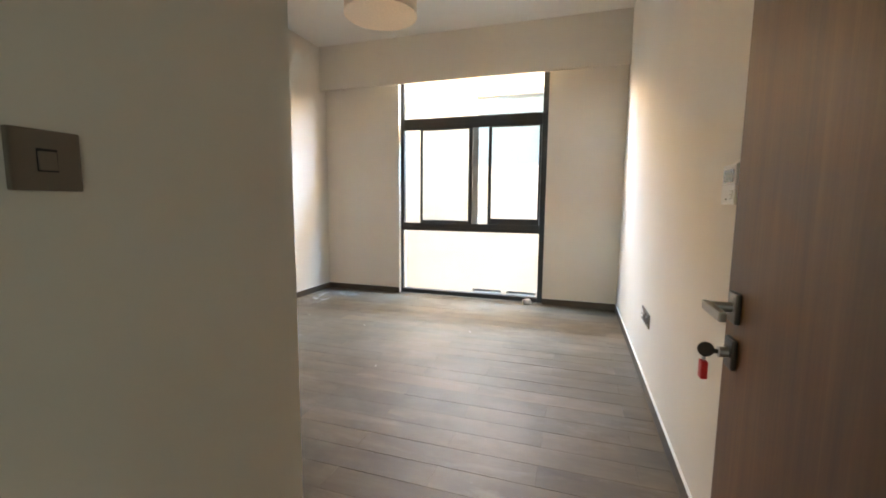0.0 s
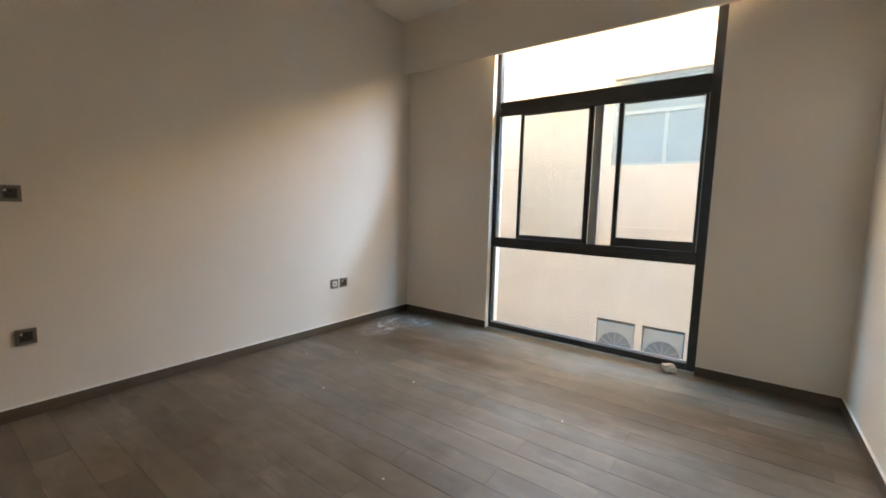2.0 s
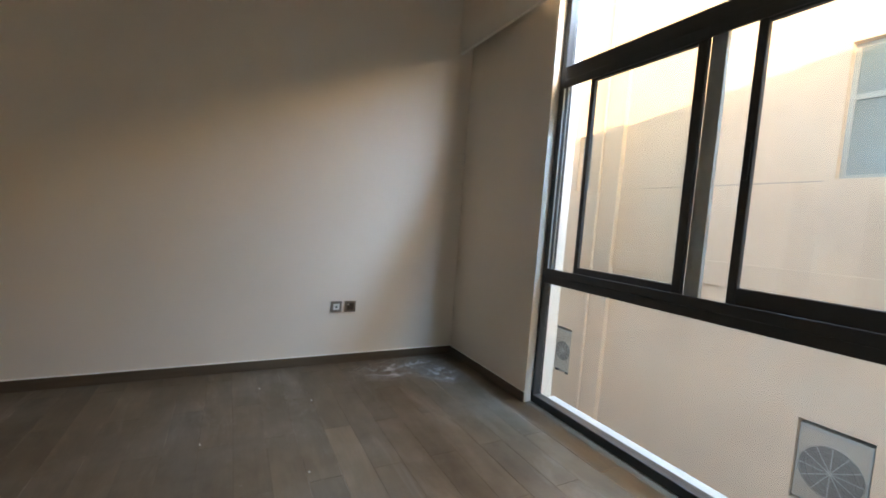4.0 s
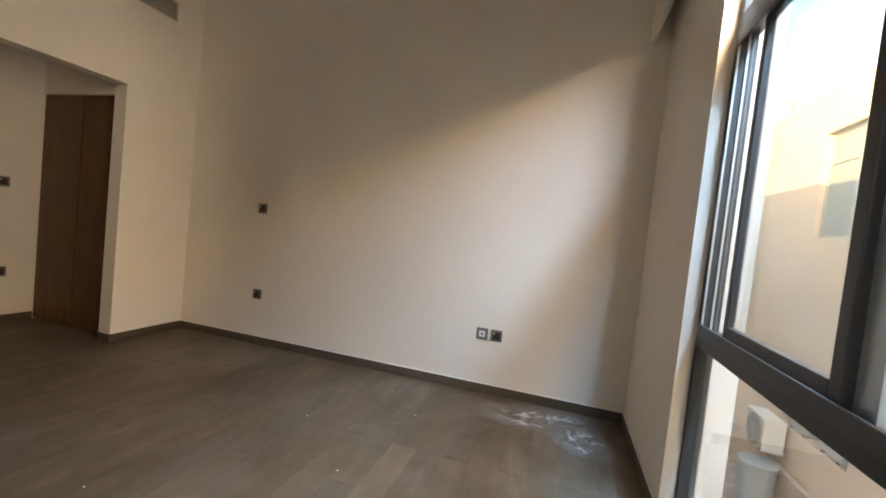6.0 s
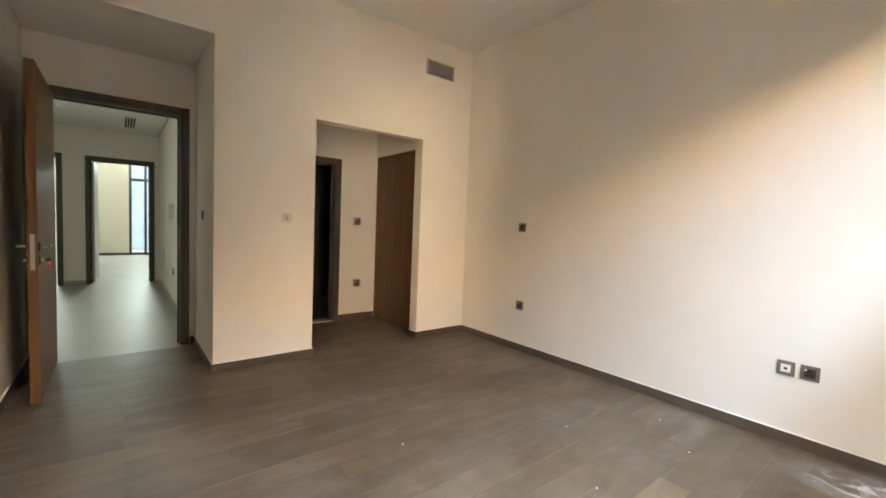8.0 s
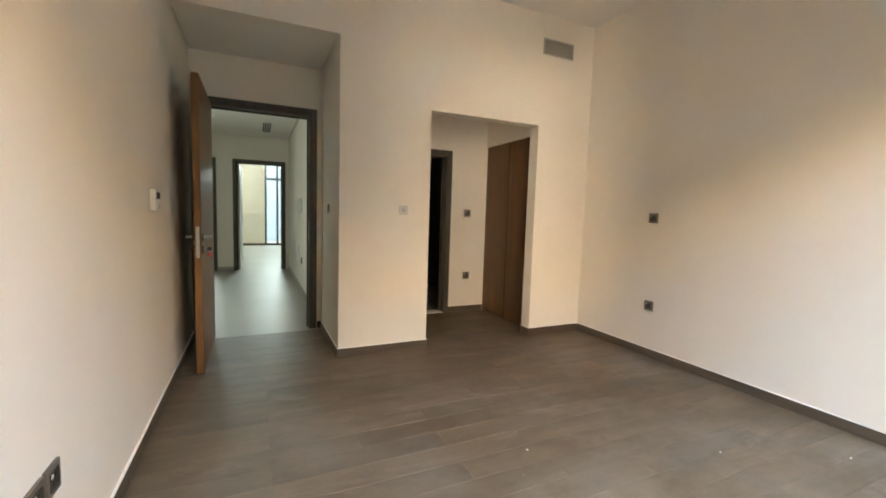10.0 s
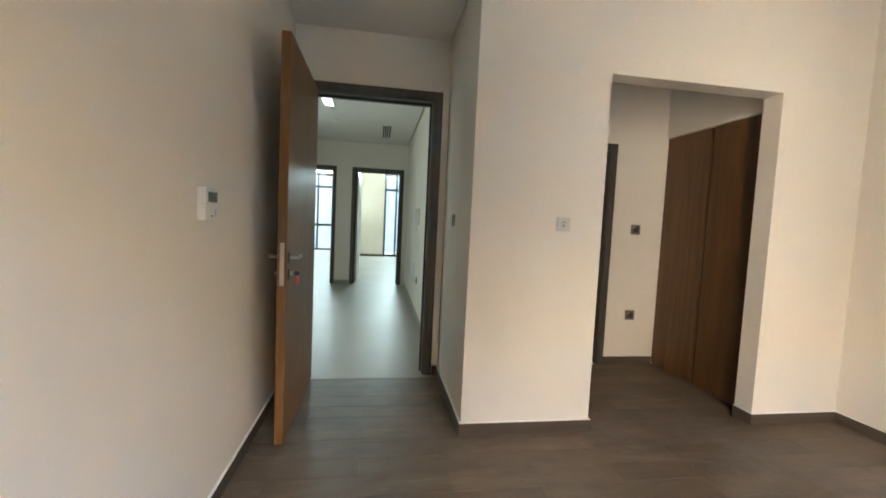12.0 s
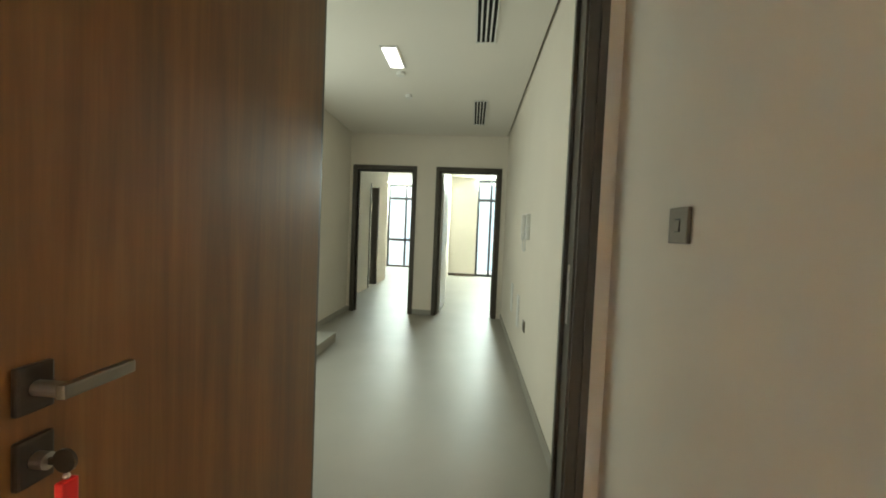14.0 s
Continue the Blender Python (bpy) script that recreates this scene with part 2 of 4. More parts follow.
def dust_material():
    m, nt, p = material("white_plaster_dust")
    v = coords(nt)
    streak = noise_tex(nt, coords(nt, (1.9, 2.3, 1), (0, 0, 0.6)), 1.5, 9, 0.72, 1.1)
    fine = noise_tex(nt, v, 34, 5, 0.7)
    col = ramp(nt, fine, [(0.3, (0.50, 0.50, 0.51)), (0.7, (0.80, 0.80, 0.80))])
    nt.links.new(col, p.inputs["Base Color"])
    p.inputs["Roughness"].default_value = 0.95
    grad = nt.nodes.new("ShaderNodeTexGradient")
    grad.gradient_type = 'SPHERICAL'
    nt.links.new(coords(nt, (1, 1, 1)), grad.inputs[0])
    a1 = ramp(nt, streak, [(0.44, (0, 0, 0)), (0.60, (1, 1, 1))])
    a2 = mixed(nt, 1.0, a1, ramp(nt, grad.outputs["Fac"], [(0.0, (0, 0, 0)), (0.55, (0.92, 0.92, 0.92))]), 'MULTIPLY')
    nt.links.new(a2, p.inputs["Alpha"])
    return m


M_DUST = dust_material()
M_SILL = plaster("white_sill", (0.52, 0.52, 0.51), 0.6, 0.03)


# ---- building helpers ----
def box(bm, x0, x1, y0, y1, z0, z1, bevel=0.0):
    vs = [bm.verts.new((x, y, z)) for x in (x0, x1) for y in (y0, y1) for z in (z0, z1)]
    faces = [(0, 1, 3, 2), (4, 6, 7, 5), (0, 4, 5, 1), (2, 3, 7, 6), (0, 2, 6, 4), (1, 5, 7, 3)]
    fs = [bm.faces.new([vs[i] for i in f]) for f in faces]
    if bevel > 0:
        es = list({e for f in fs for e in f.edges})
        bmesh.ops.bevel(bm, geom=es, offset=bevel, segments=2, affect='EDGES', profile=0.6)
    return bm


def cyl(bm, c, r, depth, axis='z', seg=24, r2=None, bevel=0.0):
    rot = {'z': Matrix(), 'x': Matrix.Rotation(radians(90), 4, 'Y'), 'y': Matrix.Rotation(radians(90), 4, 'X')}[axis]
    got = bmesh.ops.create_cone(bm, cap_ends=True, segments=seg, radius1=r, radius2=r if r2 is None else r2,
                                depth=depth, matrix=Matrix.Translation(c) @ rot)
    return got


def boxes(*list_of):
    bm = bmesh.new()
    for b in list_of:
        box(bm, *b)
    return bm


def mesh_of(name, bm, mat, smooth=False):
    bmesh.ops.recalc_face_normals(bm, faces=bm.faces)
    me = bpy.data.meshes.new(name)
    bm.to_mesh(me)
    bm.free()
    for m in (mat if isinstance(mat, (list, tuple)) else [mat]):
        me.materials.append(m)
    if smooth:
        for p in me.polygons:
            p.use_smooth = True
    return me


def thing(name, bm, mat, label, category, kind="", group="", smooth=False):
    return tagged(new(name, mesh_of(name, bm, mat, smooth)), label, category, group, kind)


def empty(name, at, label, category, group="", kind=""):
    ob = new(name)
    ob.matrix_world = Matrix.Translation(at) if not isinstance(at, Matrix) else at
    ob.empty_display_size = 0.1
    return tagged(ob, label, category, group, kind)


def part(name, bm, mat, parent, label="", smooth=False):
    ob = new(name, mesh_of(name, bm, mat, smooth))
    ob.parent = parent
    if label:
        ob["label"] = label
    return ob


def slab(name, mat, label, category, *bs, bevel=0.0):
    bm = bmesh.new()
    for b in bs:
        box(bm, *b, bevel)
    return thing(name, bm, mat, label, category, "structure")


# ---- plan ----
ROOM_E, ROOM_S, CEIL = 3.70, -4.00, 3.15
WIN_L, WIN_R, WIN_TOP = 1.06, 2.89, 2.80
OUT = 0.24                                   # outer face of the window wall
NOOK_W, NOOK_S, NOOK_CEIL = 2.565, -4.94, 2.577
OPN_L, OPN_R, OPN_TOP = 0.645, 1.782, 2.10    # closet opening
COR_S, COR_E, COR_CEIL = -9.38, 4.80, 2.56
DOOR_L, DOOR_R, DOOR_TOP = 2.688, 3.600, 2.118
BATH_Y = -5.13

slab("wall_north", M_WALL, "white painted wall around a tall window", "wall",
     (-0.2, WIN_L, 0, OUT, 0, CEIL + 0.2), (WIN_R, ROOM_E + 0.2, 0, OUT, 0, CEIL + 0.2),
     (WIN_L, WIN_R, 0, OUT, WIN_TOP, CEIL + 0.2), (WIN_L, WIN_R, 0, OUT - 0.02, -0.2, -0.0015))
slab("wall_west", M_WALL, "long white painted bedroom wall", "wall", (-0.2, 0, -6.9, 0, 0, CEIL + 0.2))
slab("wall_east", M_WALL, "white painted bedroom wall", "wall", (ROOM_E, ROOM_E + 0.2, NOOK_S - 0.16, 0, 0, CEIL + 0.2))
slab("wall_south", M_WALL, "white wall with an open closet doorway", "wall",
     (0, OPN_L, ROOM_S - 0.13, ROOM_S, 0, CEIL + 0.2), (OPN_R, NOOK_W, ROOM_S - 0.13, ROOM_S, 0, CEIL + 0.2),
     (OPN_L, OPN_R, ROOM_S - 0.13, ROOM_S, OPN_TOP, CEIL + 0.2),
     (NOOK_W, ROOM_E, ROOM_S - 0.13, ROOM_S, NOOK_CEIL, CEIL + 0.2))
slab("wall_nook", M_WALL, "white side wall of the entry nook", "wall", (NOOK_W - 0.12, NOOK_W, -5.10, ROOM_S - 0.13, 0, CEIL))
slab("wall_door", M_WALL, "white wall around the bedroom door", "wall",
     (NOOK_W, DOOR_L - 0.03, NOOK_S - 0.16, NOOK_S, 0, 2.75), (DOOR_R + 0.03, ROOM_E, NOOK_S - 0.16, NOOK_S, 0, 2.75),
     (DOOR_L - 0.03, DOOR_R + 0.03, NOOK_S - 0.16, NOOK_S, DOOR_TOP + 0.03, 2.75))
slab("ceiling", M_CEIL, "flat white bedroom ceiling", "ceiling", (-0.2, ROOM_E + 0.2, ROOM_S - 0.13, OUT, CEIL, CEIL + 0.2))
slab("ceiling_nook", M_CEIL, "lowered white ceiling over the entry nook", "ceiling",
     (NOOK_W + 0.012, ROOM_E - 0.012, NOOK_S, ROOM_S - 0.13, NOOK_CEIL, NOOK_CEIL + 0.05))
slab("bulkhead", M_WALL, "white curtain pelmet panel hanging before the window", "bulkhead",
     (0, ROOM_E, -0.13, -0.105, 2.61, CEIL))

# closet and bathroom
slab("wall_bath", M_WALL, "white closet wall with a bathroom doorway", "wall",
     (0, 1.06, BATH_Y - 0.14, BATH_Y, 0, 2.5), (1.84, NOOK_W - 0.12, BATH_Y - 0.14, BATH_Y, 0, 2.5),
     (1.06, 1.84, BATH_Y - 0.14, BATH_Y, 1.93, 2.5))
slab("ceiling_closet", M_CEIL, "white closet ceiling", "ceiling", (0, NOOK_W - 0.12, BATH_Y - 0.14, ROOM_S - 0.13, 2.48, 2.6))
slab("wall_bathroom_shell", M_BATH, "bathroom walls coloured dark for the unlit room", "wall",
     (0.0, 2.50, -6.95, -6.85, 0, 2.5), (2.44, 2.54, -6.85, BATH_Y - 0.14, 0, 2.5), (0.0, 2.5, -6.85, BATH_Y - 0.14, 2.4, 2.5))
slab("closet_bulkhead", M_WALL, "white panel above the built-in wardrobe", "bulkhead", (0, 0.555, BATH_Y, ROOM_S - 0.13, 2.045, 2.48))

# corridor and the rooms behind it
LD_L, LD_R, RD_L, RD_R, FD_TOP = 3.90, 4.69, 2.70, 3.495, 2.05
slab("wall_corridor_west", M_WALL, "plain white wall along the corridor", "wall", (NOOK_W - 0.2, NOOK_W, COR_S, NOOK_S - 0.16, 0, 2.75))
# this wall's opening is out of view, added to light the corridor
slab("wall_corridor_east", M_WALL, "plain white wall along the corridor", "wall", 
     (COR_E, COR_E + 0.2, COR_S, -7.6, 0, 2.75), (COR_E, COR_E + 0.2, -5.4, NOOK_S - 0.16, 0, 2.75), (COR_E, COR_E + 0.2, -7.6, -5.4, 2.4, 2.75))
# unseen wall and ceiling, added to close the space behind that opening
slab("wall_unseen_side", M_WALL, "unseen wall closing the added side opening", "wall", (6.3, 6.5, COR_S, NOOK_S, 0, 2.75), (COR_E + 0.2, 6.3, NOOK_S - 0.16, NOOK_S, 0, 2.75))
slab("ceiling_unseen_side", M_CEIL, "unseen ceiling behind the added side opening", "ceiling", (COR_E + 0.2, 6.5, COR_S, NOOK_S, 2.76, 2.84))
slab("wall_corridor_north", M_WALL, "plain white corridor end wall", "wall", (ROOM_E, COR_E, NOOK_S - 0.16, NOOK_S, 0, 2.75))
slab("wall_corridor_end", M_WALL, "white wall with two open doorways", "wall",
     (NOOK_W - 0.2, RD_L, COR_S - 0.14, COR_S, 0, 3.0), (RD_R, LD_L, COR_S - 0.14, COR_S, 0, 3.0),
     (LD_R, 7.2, COR_S - 0.14, COR_S, 0, 3.0), (RD_L, RD_R, COR_S - 0.14, COR_S, FD_TOP, 3.0),
     (LD_L, LD_R, COR_S - 0.14, COR_S, FD_TOP, 3.0), (-0.2, NOOK_W - 0.2, COR_S - 0.14, COR_S, 0, 3.0))
slab("ceiling_corridor", M_CEIL, "white corridor ceiling with shadow gaps", "ceiling",
     (NOOK_W + 0.02, COR_E - 0.02, COR_S + 0.02, NOOK_S - 0.16, COR_CEIL, COR_CEIL + 0.06),
     (NOOK_W - 0.1, COR_E + 0.1, COR_S, NOOK_S - 0.16, 2.72, 2.80))
FAR_R, FAR_L = -15.05, -16.85
slab("wall_far_room_back", M_WALL, "white far room wall beside a tall window", "wall",
     (2.90, 3.74, FAR_R - 0.2, FAR_R, 0, 2.75), (-0.2, 2.14, FAR_R - 0.2, FAR_R, 0, 2.75), (2.14, 2.90, FAR_R - 0.2, FAR_R, 2.70, 2.75))
slab("wall_far_party", M_WALL, "white wall between the two far rooms", "wall", (3.64, 3.80, FAR_L, COR_S - 0.14, 0, 2.75))
slab("wall_far_west", M_WALL, "white far room side wall", "wall", (-0.3, -0.2, FAR_R - 0.2, COR_S, 0, 2.75))
slab("wall_far_left_back", M_WALL, "white far room wall around a window", "wall",
     (3.80, 4.62, FAR_L - 0.2, FAR_L, 0, 2.75), (5.80, 7.2, FAR_L - 0.2, FAR_L, 0, 2.75), (4.62, 5.80, FAR_L - 0.2, FAR_L, 2.70, 2.75))
slab("wall_far_left_inner", M_WALL, "white inner wall of the far room beside a dark opening", "wall",
     (5.09, 5.21, -11.72, COR_S - 0.14, 0, 2.75), (5.09, 5.21, -13.4, -12.45, 0, 2.75), (5.09, 5.21, -12.45, -11.72, 2.1, 2.75))
slab("wall_far_left_east", M_WALL, "white far room side wall", "wall", (7.2, 7.3, FAR_L - 0.2, COR_S, 0, 2.75))
slab("ceiling_far_rooms", M_CEIL, "white ceiling of the far rooms", "ceiling", (-0.3, 7.3, FAR_L - 0.2, COR_S - 0.14, 2.75, 2.85))
slab("floor_corridor", M_TILE, "pale beige satin corridor floor tiles", "floor",
     (2.44, 7.2, -9.2, -4.87, -0.2, 0.0), (-0.2, 7.2, FAR_L - 0.2, -9.2, -0.2, 0.0))
slab("floor_bathroom", M_BATH, "bathroom floor coloured dark for the unlit room", "floor", (0, 2.44, -6.85, BATH_Y - 0.05, -0.1, 0.004))
floor = slab("floor", M_GROUT, "grey-brown wood-look porcelain plank floor with dust", "floor",
             (0, ROOM_E, ROOM_S, -0.01, -0.2, -0.0015), (0, NOOK_W - 0.12, BATH_Y - 0.14, ROOM_S, -0.2, -0.0015),
             (NOOK_W - 0.12, ROOM_E, -4.87, ROOM_S, -0.2, -0.0015))


def wpart(name, bm, mat, parent, label="", smooth=False):
    """A part given in world coordinates under an unrotated thing."""
    top = parent
    while top.parent:
        top = top.parent
    bmesh.ops.translate(bm, vec=-Vector(top.location), verts=bm.verts)
    return part(name, bm, mat, parent, label, smooth)


def bbox(*b, bevel=0.0):
    bm = bmesh.new()
    box(bm, *b, bevel)
    return bm


# ---- the bedroom window ----
def bar(bm, x0, x1, y0, y1, z0, z1):
    box(bm, x0, x1, y0, y1, z0, z1, 0.004)


def bedroom_window():
    win = empty("window_1", ((WIN_L + WIN_R) / 2, 0.12, 0), "tall dark aluminium window with sliding middle sashes", "window", kind="structure")
    y0, y1 = 0.060, 0.130
    bm = bmesh.new()
    bar(bm, WIN_L, WIN_L + 0.022, y0, y1, 0.0, 0.825)
    bar(bm, WIN_L, WIN_L + 0.045, y0, y1, 0.825, WIN_TOP)
    bar(bm, WIN_L + 0.022, WIN_L + 0.046, y0, y1, 0.0, 0.055)
    bar(bm, WIN_R - 0.065, WIN_R, y0, y1, 0.0, WIN_TOP)
    for z0, z1 in ((0.0, 0.055), (0.825, 0.905), (2.135, 2.225), (WIN_TOP - 0.06, WIN_TOP)):
        bar(bm, WIN_L + 0.045, WIN_R - 0.065, y0, y1, z0, z1)
    # proud glazing beads and inner track lips
    for z0, z1 in ((0.905, 0.925), (2.115, 2.135)):
        bar(bm, WIN_L + 0.045, WIN_R - 0.065, 0.048, 0.060, z0 - 0.03, z1)
    wpart("window_frame", bm, M_ALU, win)
    bm = bmesh.new()
    for x in (WIN_L + 0.047, WIN_R - 0.073):
        for k in range(2):
            box(bm, x, x + 0.006, 0.057 + 0.034 * k, 0.065 + 0.034 * k, 0.905, 2.135)
    wpart("sliding_track", bm, M_ALU_PALE, win, "pale metal sliding track lips")
    def sash(x0, x1, ya, yb, stile_l, stile_r, foot):
        z0, z1, rail = 0.908, 2.132, 0.055
        bm = bmesh.new()
        bar(bm, x0, x0 + stile_l, ya, yb, z0, z1)
        bar(bm, x1 - stile_r, x1, ya, yb, z0, z1)
        bar(bm, x0 + stile_l, x1 - stile_r, ya, yb, z0, z0 + foot)
        bar(bm, x0 + stile_l, x1 - stile_r, ya, yb, z1 - rail, z1)
        s = wpart("sash", bm, M_ALU, win)
        g = wpart("pane", bbox(x0 + stile_l - 0.004, x1 - stile_r + 0.004, (ya + yb) / 2 - 0.003, (ya + yb) / 2 + 0.003, z0 + foot - 0.004, z1 - rail + 0.004), M_GLASS, s)
        g.visible_shadow = False
        return s
    a = sash(1.324, 2.002, 0.066, 0.092, 0.030, 0.046, 0.055)
    b = sash(2.201, WIN_R - 0.066, 0.066, 0.092, 0.038, 0.03, 0.088)
    # pale metal interlock, widened to also stand for the reflection in the glass
    wpart("interlock", bbox(2.004, 2.074, 0.088, 0.112, 0.91, 2.13, bevel=0.003), M_ALU_PALE, win, "pale interlock strip with the glass reflection beside it")
    wpart("pull_handle", bbox(2.209, 2.231, 0.056, 0.065, 1.44, 1.60, bevel=0.004), M_BLACK, b, "black pull handle")
    outer = [(WIN_L + 0.047, 2.22, 0.104, 0.110, 0.907, 2.133)]
    for x0, x1, z0, z1 in ((WIN_L + 0.018, WIN_R - 0.06, 0.05, 0.83), (WIN_L + 0.04, WIN_R - 0.06, 2.22, WIN_TOP - 0.055)):
        g = wpart("pane", bbox(x0, x1, 0.084, 0.090, z0, z1), M_GLASS, win)
        g.visible_shadow = False
    for b in outer:
        g = wpart("pane", bbox(*b), M_GLASS, win)
        g.visible_shadow = False
    wpart("window_sill", bbox(WIN_L + 0.002, WIN_R - 0.002, 0.131, OUT + 0.03, -0.03, 0.012, bevel=0.004), M_SILL, win, "white outer sill ledge")
    return win


bedroom_window()


# ---- door frames ----
def door_frame(name, x0, x1, top, y_face, depth, outer_w, label):
    """Casing round an opening x0..x1; y_face is the face towards +y."""
    fr = empty(name, ((x0 + x1) / 2, y_face - depth / 2, 0), label, "door frame", kind="structure")
    lip = 0.012
    for nm, bs in (("jamb", [(x0 - 0.03, x0, 0, top)]), ("jamb", [(x1, x1 + 0.03, 0, top)]), ("head", [(x0 - 0.03, x1 + 0.03, top, top + 0.03)])):
        bm = bmesh.new()
        for a, b, z0, z1 in bs:
            box(bm, a, b, y_face - depth - 0.004, y_face + 0.004, z0, z1, 0.002)
        wpart(nm, bm, M_FRAME, fr)
    for yy in ((y_face, y_face + lip + 0.004), (y_face - depth - lip - 0.004, y_face - depth)):
        for nm, a, b, z0, z1 in (("architrave", x0 - outer_w, x0 - 0.008, 0, top + outer_w), ("architrave", x1 + 0.008, x1 + outer_w, 0, top + outer_w),
                                 ("architrave", x0 - 0.008, x1 + 0.008, top + 0.008, top + outer_w)):
            bm = bmesh.new()
            box(bm, a, b, yy[0], yy[1], z0, z1, 0.003)
            # stepped moulding
            w = (b - a) if (b - a) < (z1 - z0) else 0
            ym = yy[1] if yy[0] == y_face else yy[0]
            sgn = 1 if yy[0] == y_face else -1
            if w:
                box(bm, a + w * 0.12, a + w * 0.45, min(ym, ym + sgn * 0.006), max(ym, ym + sgn * 0.006), z0, z1 - w * 0.5, 0.002)
            else:
                h = z1 - z0
                box(bm, a, b, min(ym, ym + sgn * 0.006), max(ym, ym + sgn * 0.006), z0 + h * 0.55, z0 + h * 0.88, 0.002)
            wpart(nm, bm, M_FRAME, fr)
    # door stop
    bm = bmesh.new()
    ys = y_face - 0.075
    box(bm, x0, x0 + 0.014, ys - 0.025, ys, 0, top - 0.014, 0.002)
    box(bm, x1 - 0.014, x1, ys - 0.025, ys, 0, top - 0.014, 0.002)
    box(bm, x0, x1, ys - 0.025, ys, top - 0.014, top, 0.002)
    wpart("door_stop", bm, M_FRAME, fr)
    return fr


door_frame("door_frame_1", DOOR_L, DOOR_R, DOOR_TOP, NOOK_S, 0.16, 0.072, "dark grey-brown moulded wooden door frame")
door_frame("door_frame_2", RD_L, RD_R, FD_TOP, COR_S, 0.14, 0.066, "dark grey-brown wooden door frame in the corridor")
door_frame("door_frame_3", LD_L, LD_R, FD_TOP, COR_S, 0.14, 0.066, "dark grey-brown wooden door frame in the corridor")
door_frame("door_frame_4", 1.10, 1.80, 1.89, BATH_Y, 0.14, 0.068, "dark grey-brown bathroom door frame")


# ---- bedroom door, open against the east wall ----
def lever_set(door, y, z, side, x_face, key_tag):
    """Square rosettes, lever and key; side is -1 towards -x and 1 towards +x."""
    def span(a, b):
        return (x_face + min(side * a, side * b), x_face + max(side * a, side * b))
    a, b = span(0, 0.009)
    part("rosette", bbox(a, b, y - 0.021, y + 0.021, z - 0.028, z + 0.028, bevel=0.003), M_DARKSTEEL, door, "dark square rosette")
    bm = bmesh.new()
    cyl(bm, (x_face + side * 0.027, y, z), 0.009, 0.044, 'x', 16)
    part("spindle", bm, M_STEEL, door)
    a, b = span(0.042, 0.054)
    part("lever", bbox(a, b, y - 0.088, y + 0.011, z - 0.008, z + 0.009, bevel=0.003), M_LEVER, door, "satin steel lever handle")
    zk = z - 0.085
    a, b = span(0, 0.009)
    part("key_rosette", bbox(a, b, y - 0.021, y + 0.021, zk - 0.028, zk + 0.028, bevel=0.003), M_DARKSTEEL, door, "dark square key rosette")
    bm = bmesh.new()
    cyl(bm, (x_face + side * 0.016, y, zk), 0.010, 0.016, 'x', 16)
    part("lock_cylinder", bm, M_STEEL, door)
    if key_tag:
        bm = bmesh.new()
        cyl(bm, (x_face + side * 0.044, y, zk + 0.002), 0.014, 0.004, 'y', 18)
        box(bm, *span(0.022, 0.036), y - 0.0015, y + 0.0015, zk - 0.004, zk + 0.004)
        part("key", bm, M_DARKSTEEL, door, "dark key in the lock")
        bm = bmesh.new()
        bmesh.ops.create_uvsphere(bm, u_segments=8, v_segments=6, radius=0.004, matrix=Matrix.Translation((x_face + side * 0.046, y, zk - 0.016)))
        part("key_ring", bm, M_STEEL, door)
        a, b = span(0.040, 0.052)
        if key_tag == "red":
            part("key_tag", bbox(a, b, y - 0.010, y + 0.010, zk - 0.054, zk - 0.020, bevel=0.003), M_RED, door, "red plastic key tag")
        else:
            bm = bmesh.new()
            cyl(bm, (x_face + side * 0.046, y, zk - 0.032), 0.014, 0.004, 'y', 16)
            box(bm, *span(0.041, 0.051), y - 0.002, y + 0.002, zk - 0.075, zk - 0.040)
            part("spare_key", bm, M_DARKSTEEL, door, "dark spare key hanging down")


def bedroom_door():
    L, T, H = 0.932, 0.046, 2.105
    door = empty("door_1", pose(3.524, -4.887, 0.008, 0, 0, 0.1), "brown wood-veneer door standing open, keys in lock", "door", kind="structure")
    # local: x 0..T thickness towards +x, y 0..L away from the hinge
    part("leaf", bbox(0, T, 0, L, 0, H, bevel=0.002), M_OAK, door)
    part("lock_plate", bbox(T / 2 - 0.011, T / 2 + 0.011, L - 0.001, L + 0.002, 0.842, 1.062, bevel=0.001), M_STEEL, door, "brushed steel lock edge plate")
    part("latch", bbox(T / 2 - 0.007, T / 2 + 0.007, L + 0.001, L + 0.012, 0.955, 0.985, bevel=0.003), M_STEEL, door)
    lever_set(door, L - 0.050, 0.985, -1, 0.0, "red")
    lever_set(door, L - 0.050, 0.985, 1, T, "")
    for z in (0.25, 1.05, 1.85):
        bm = bmesh.new()
        cyl(bm, (T + 0.004, -0.006, z), 0.008, 0.10, 'z', 12)
        part("hinge", bm, M_STEEL, door)
    return door


bedroom_door()
thing("strike_plate", bbox(DOOR_L - 0.001, DOOR_L + 0.002, -4.995, -4.970, 0.90, 1.10, bevel=0.0008), M_STEEL, "brushed steel strike plate on the door jamb", "strike plate")
thing("threshold", bbox(1.10, 1.80, BATH_Y - 0.14, BATH_Y + 0.012, -0.002, 0.008, bevel=0.002), M_SILL, "pale marble threshold under the bathroom door", "threshold", "structure")


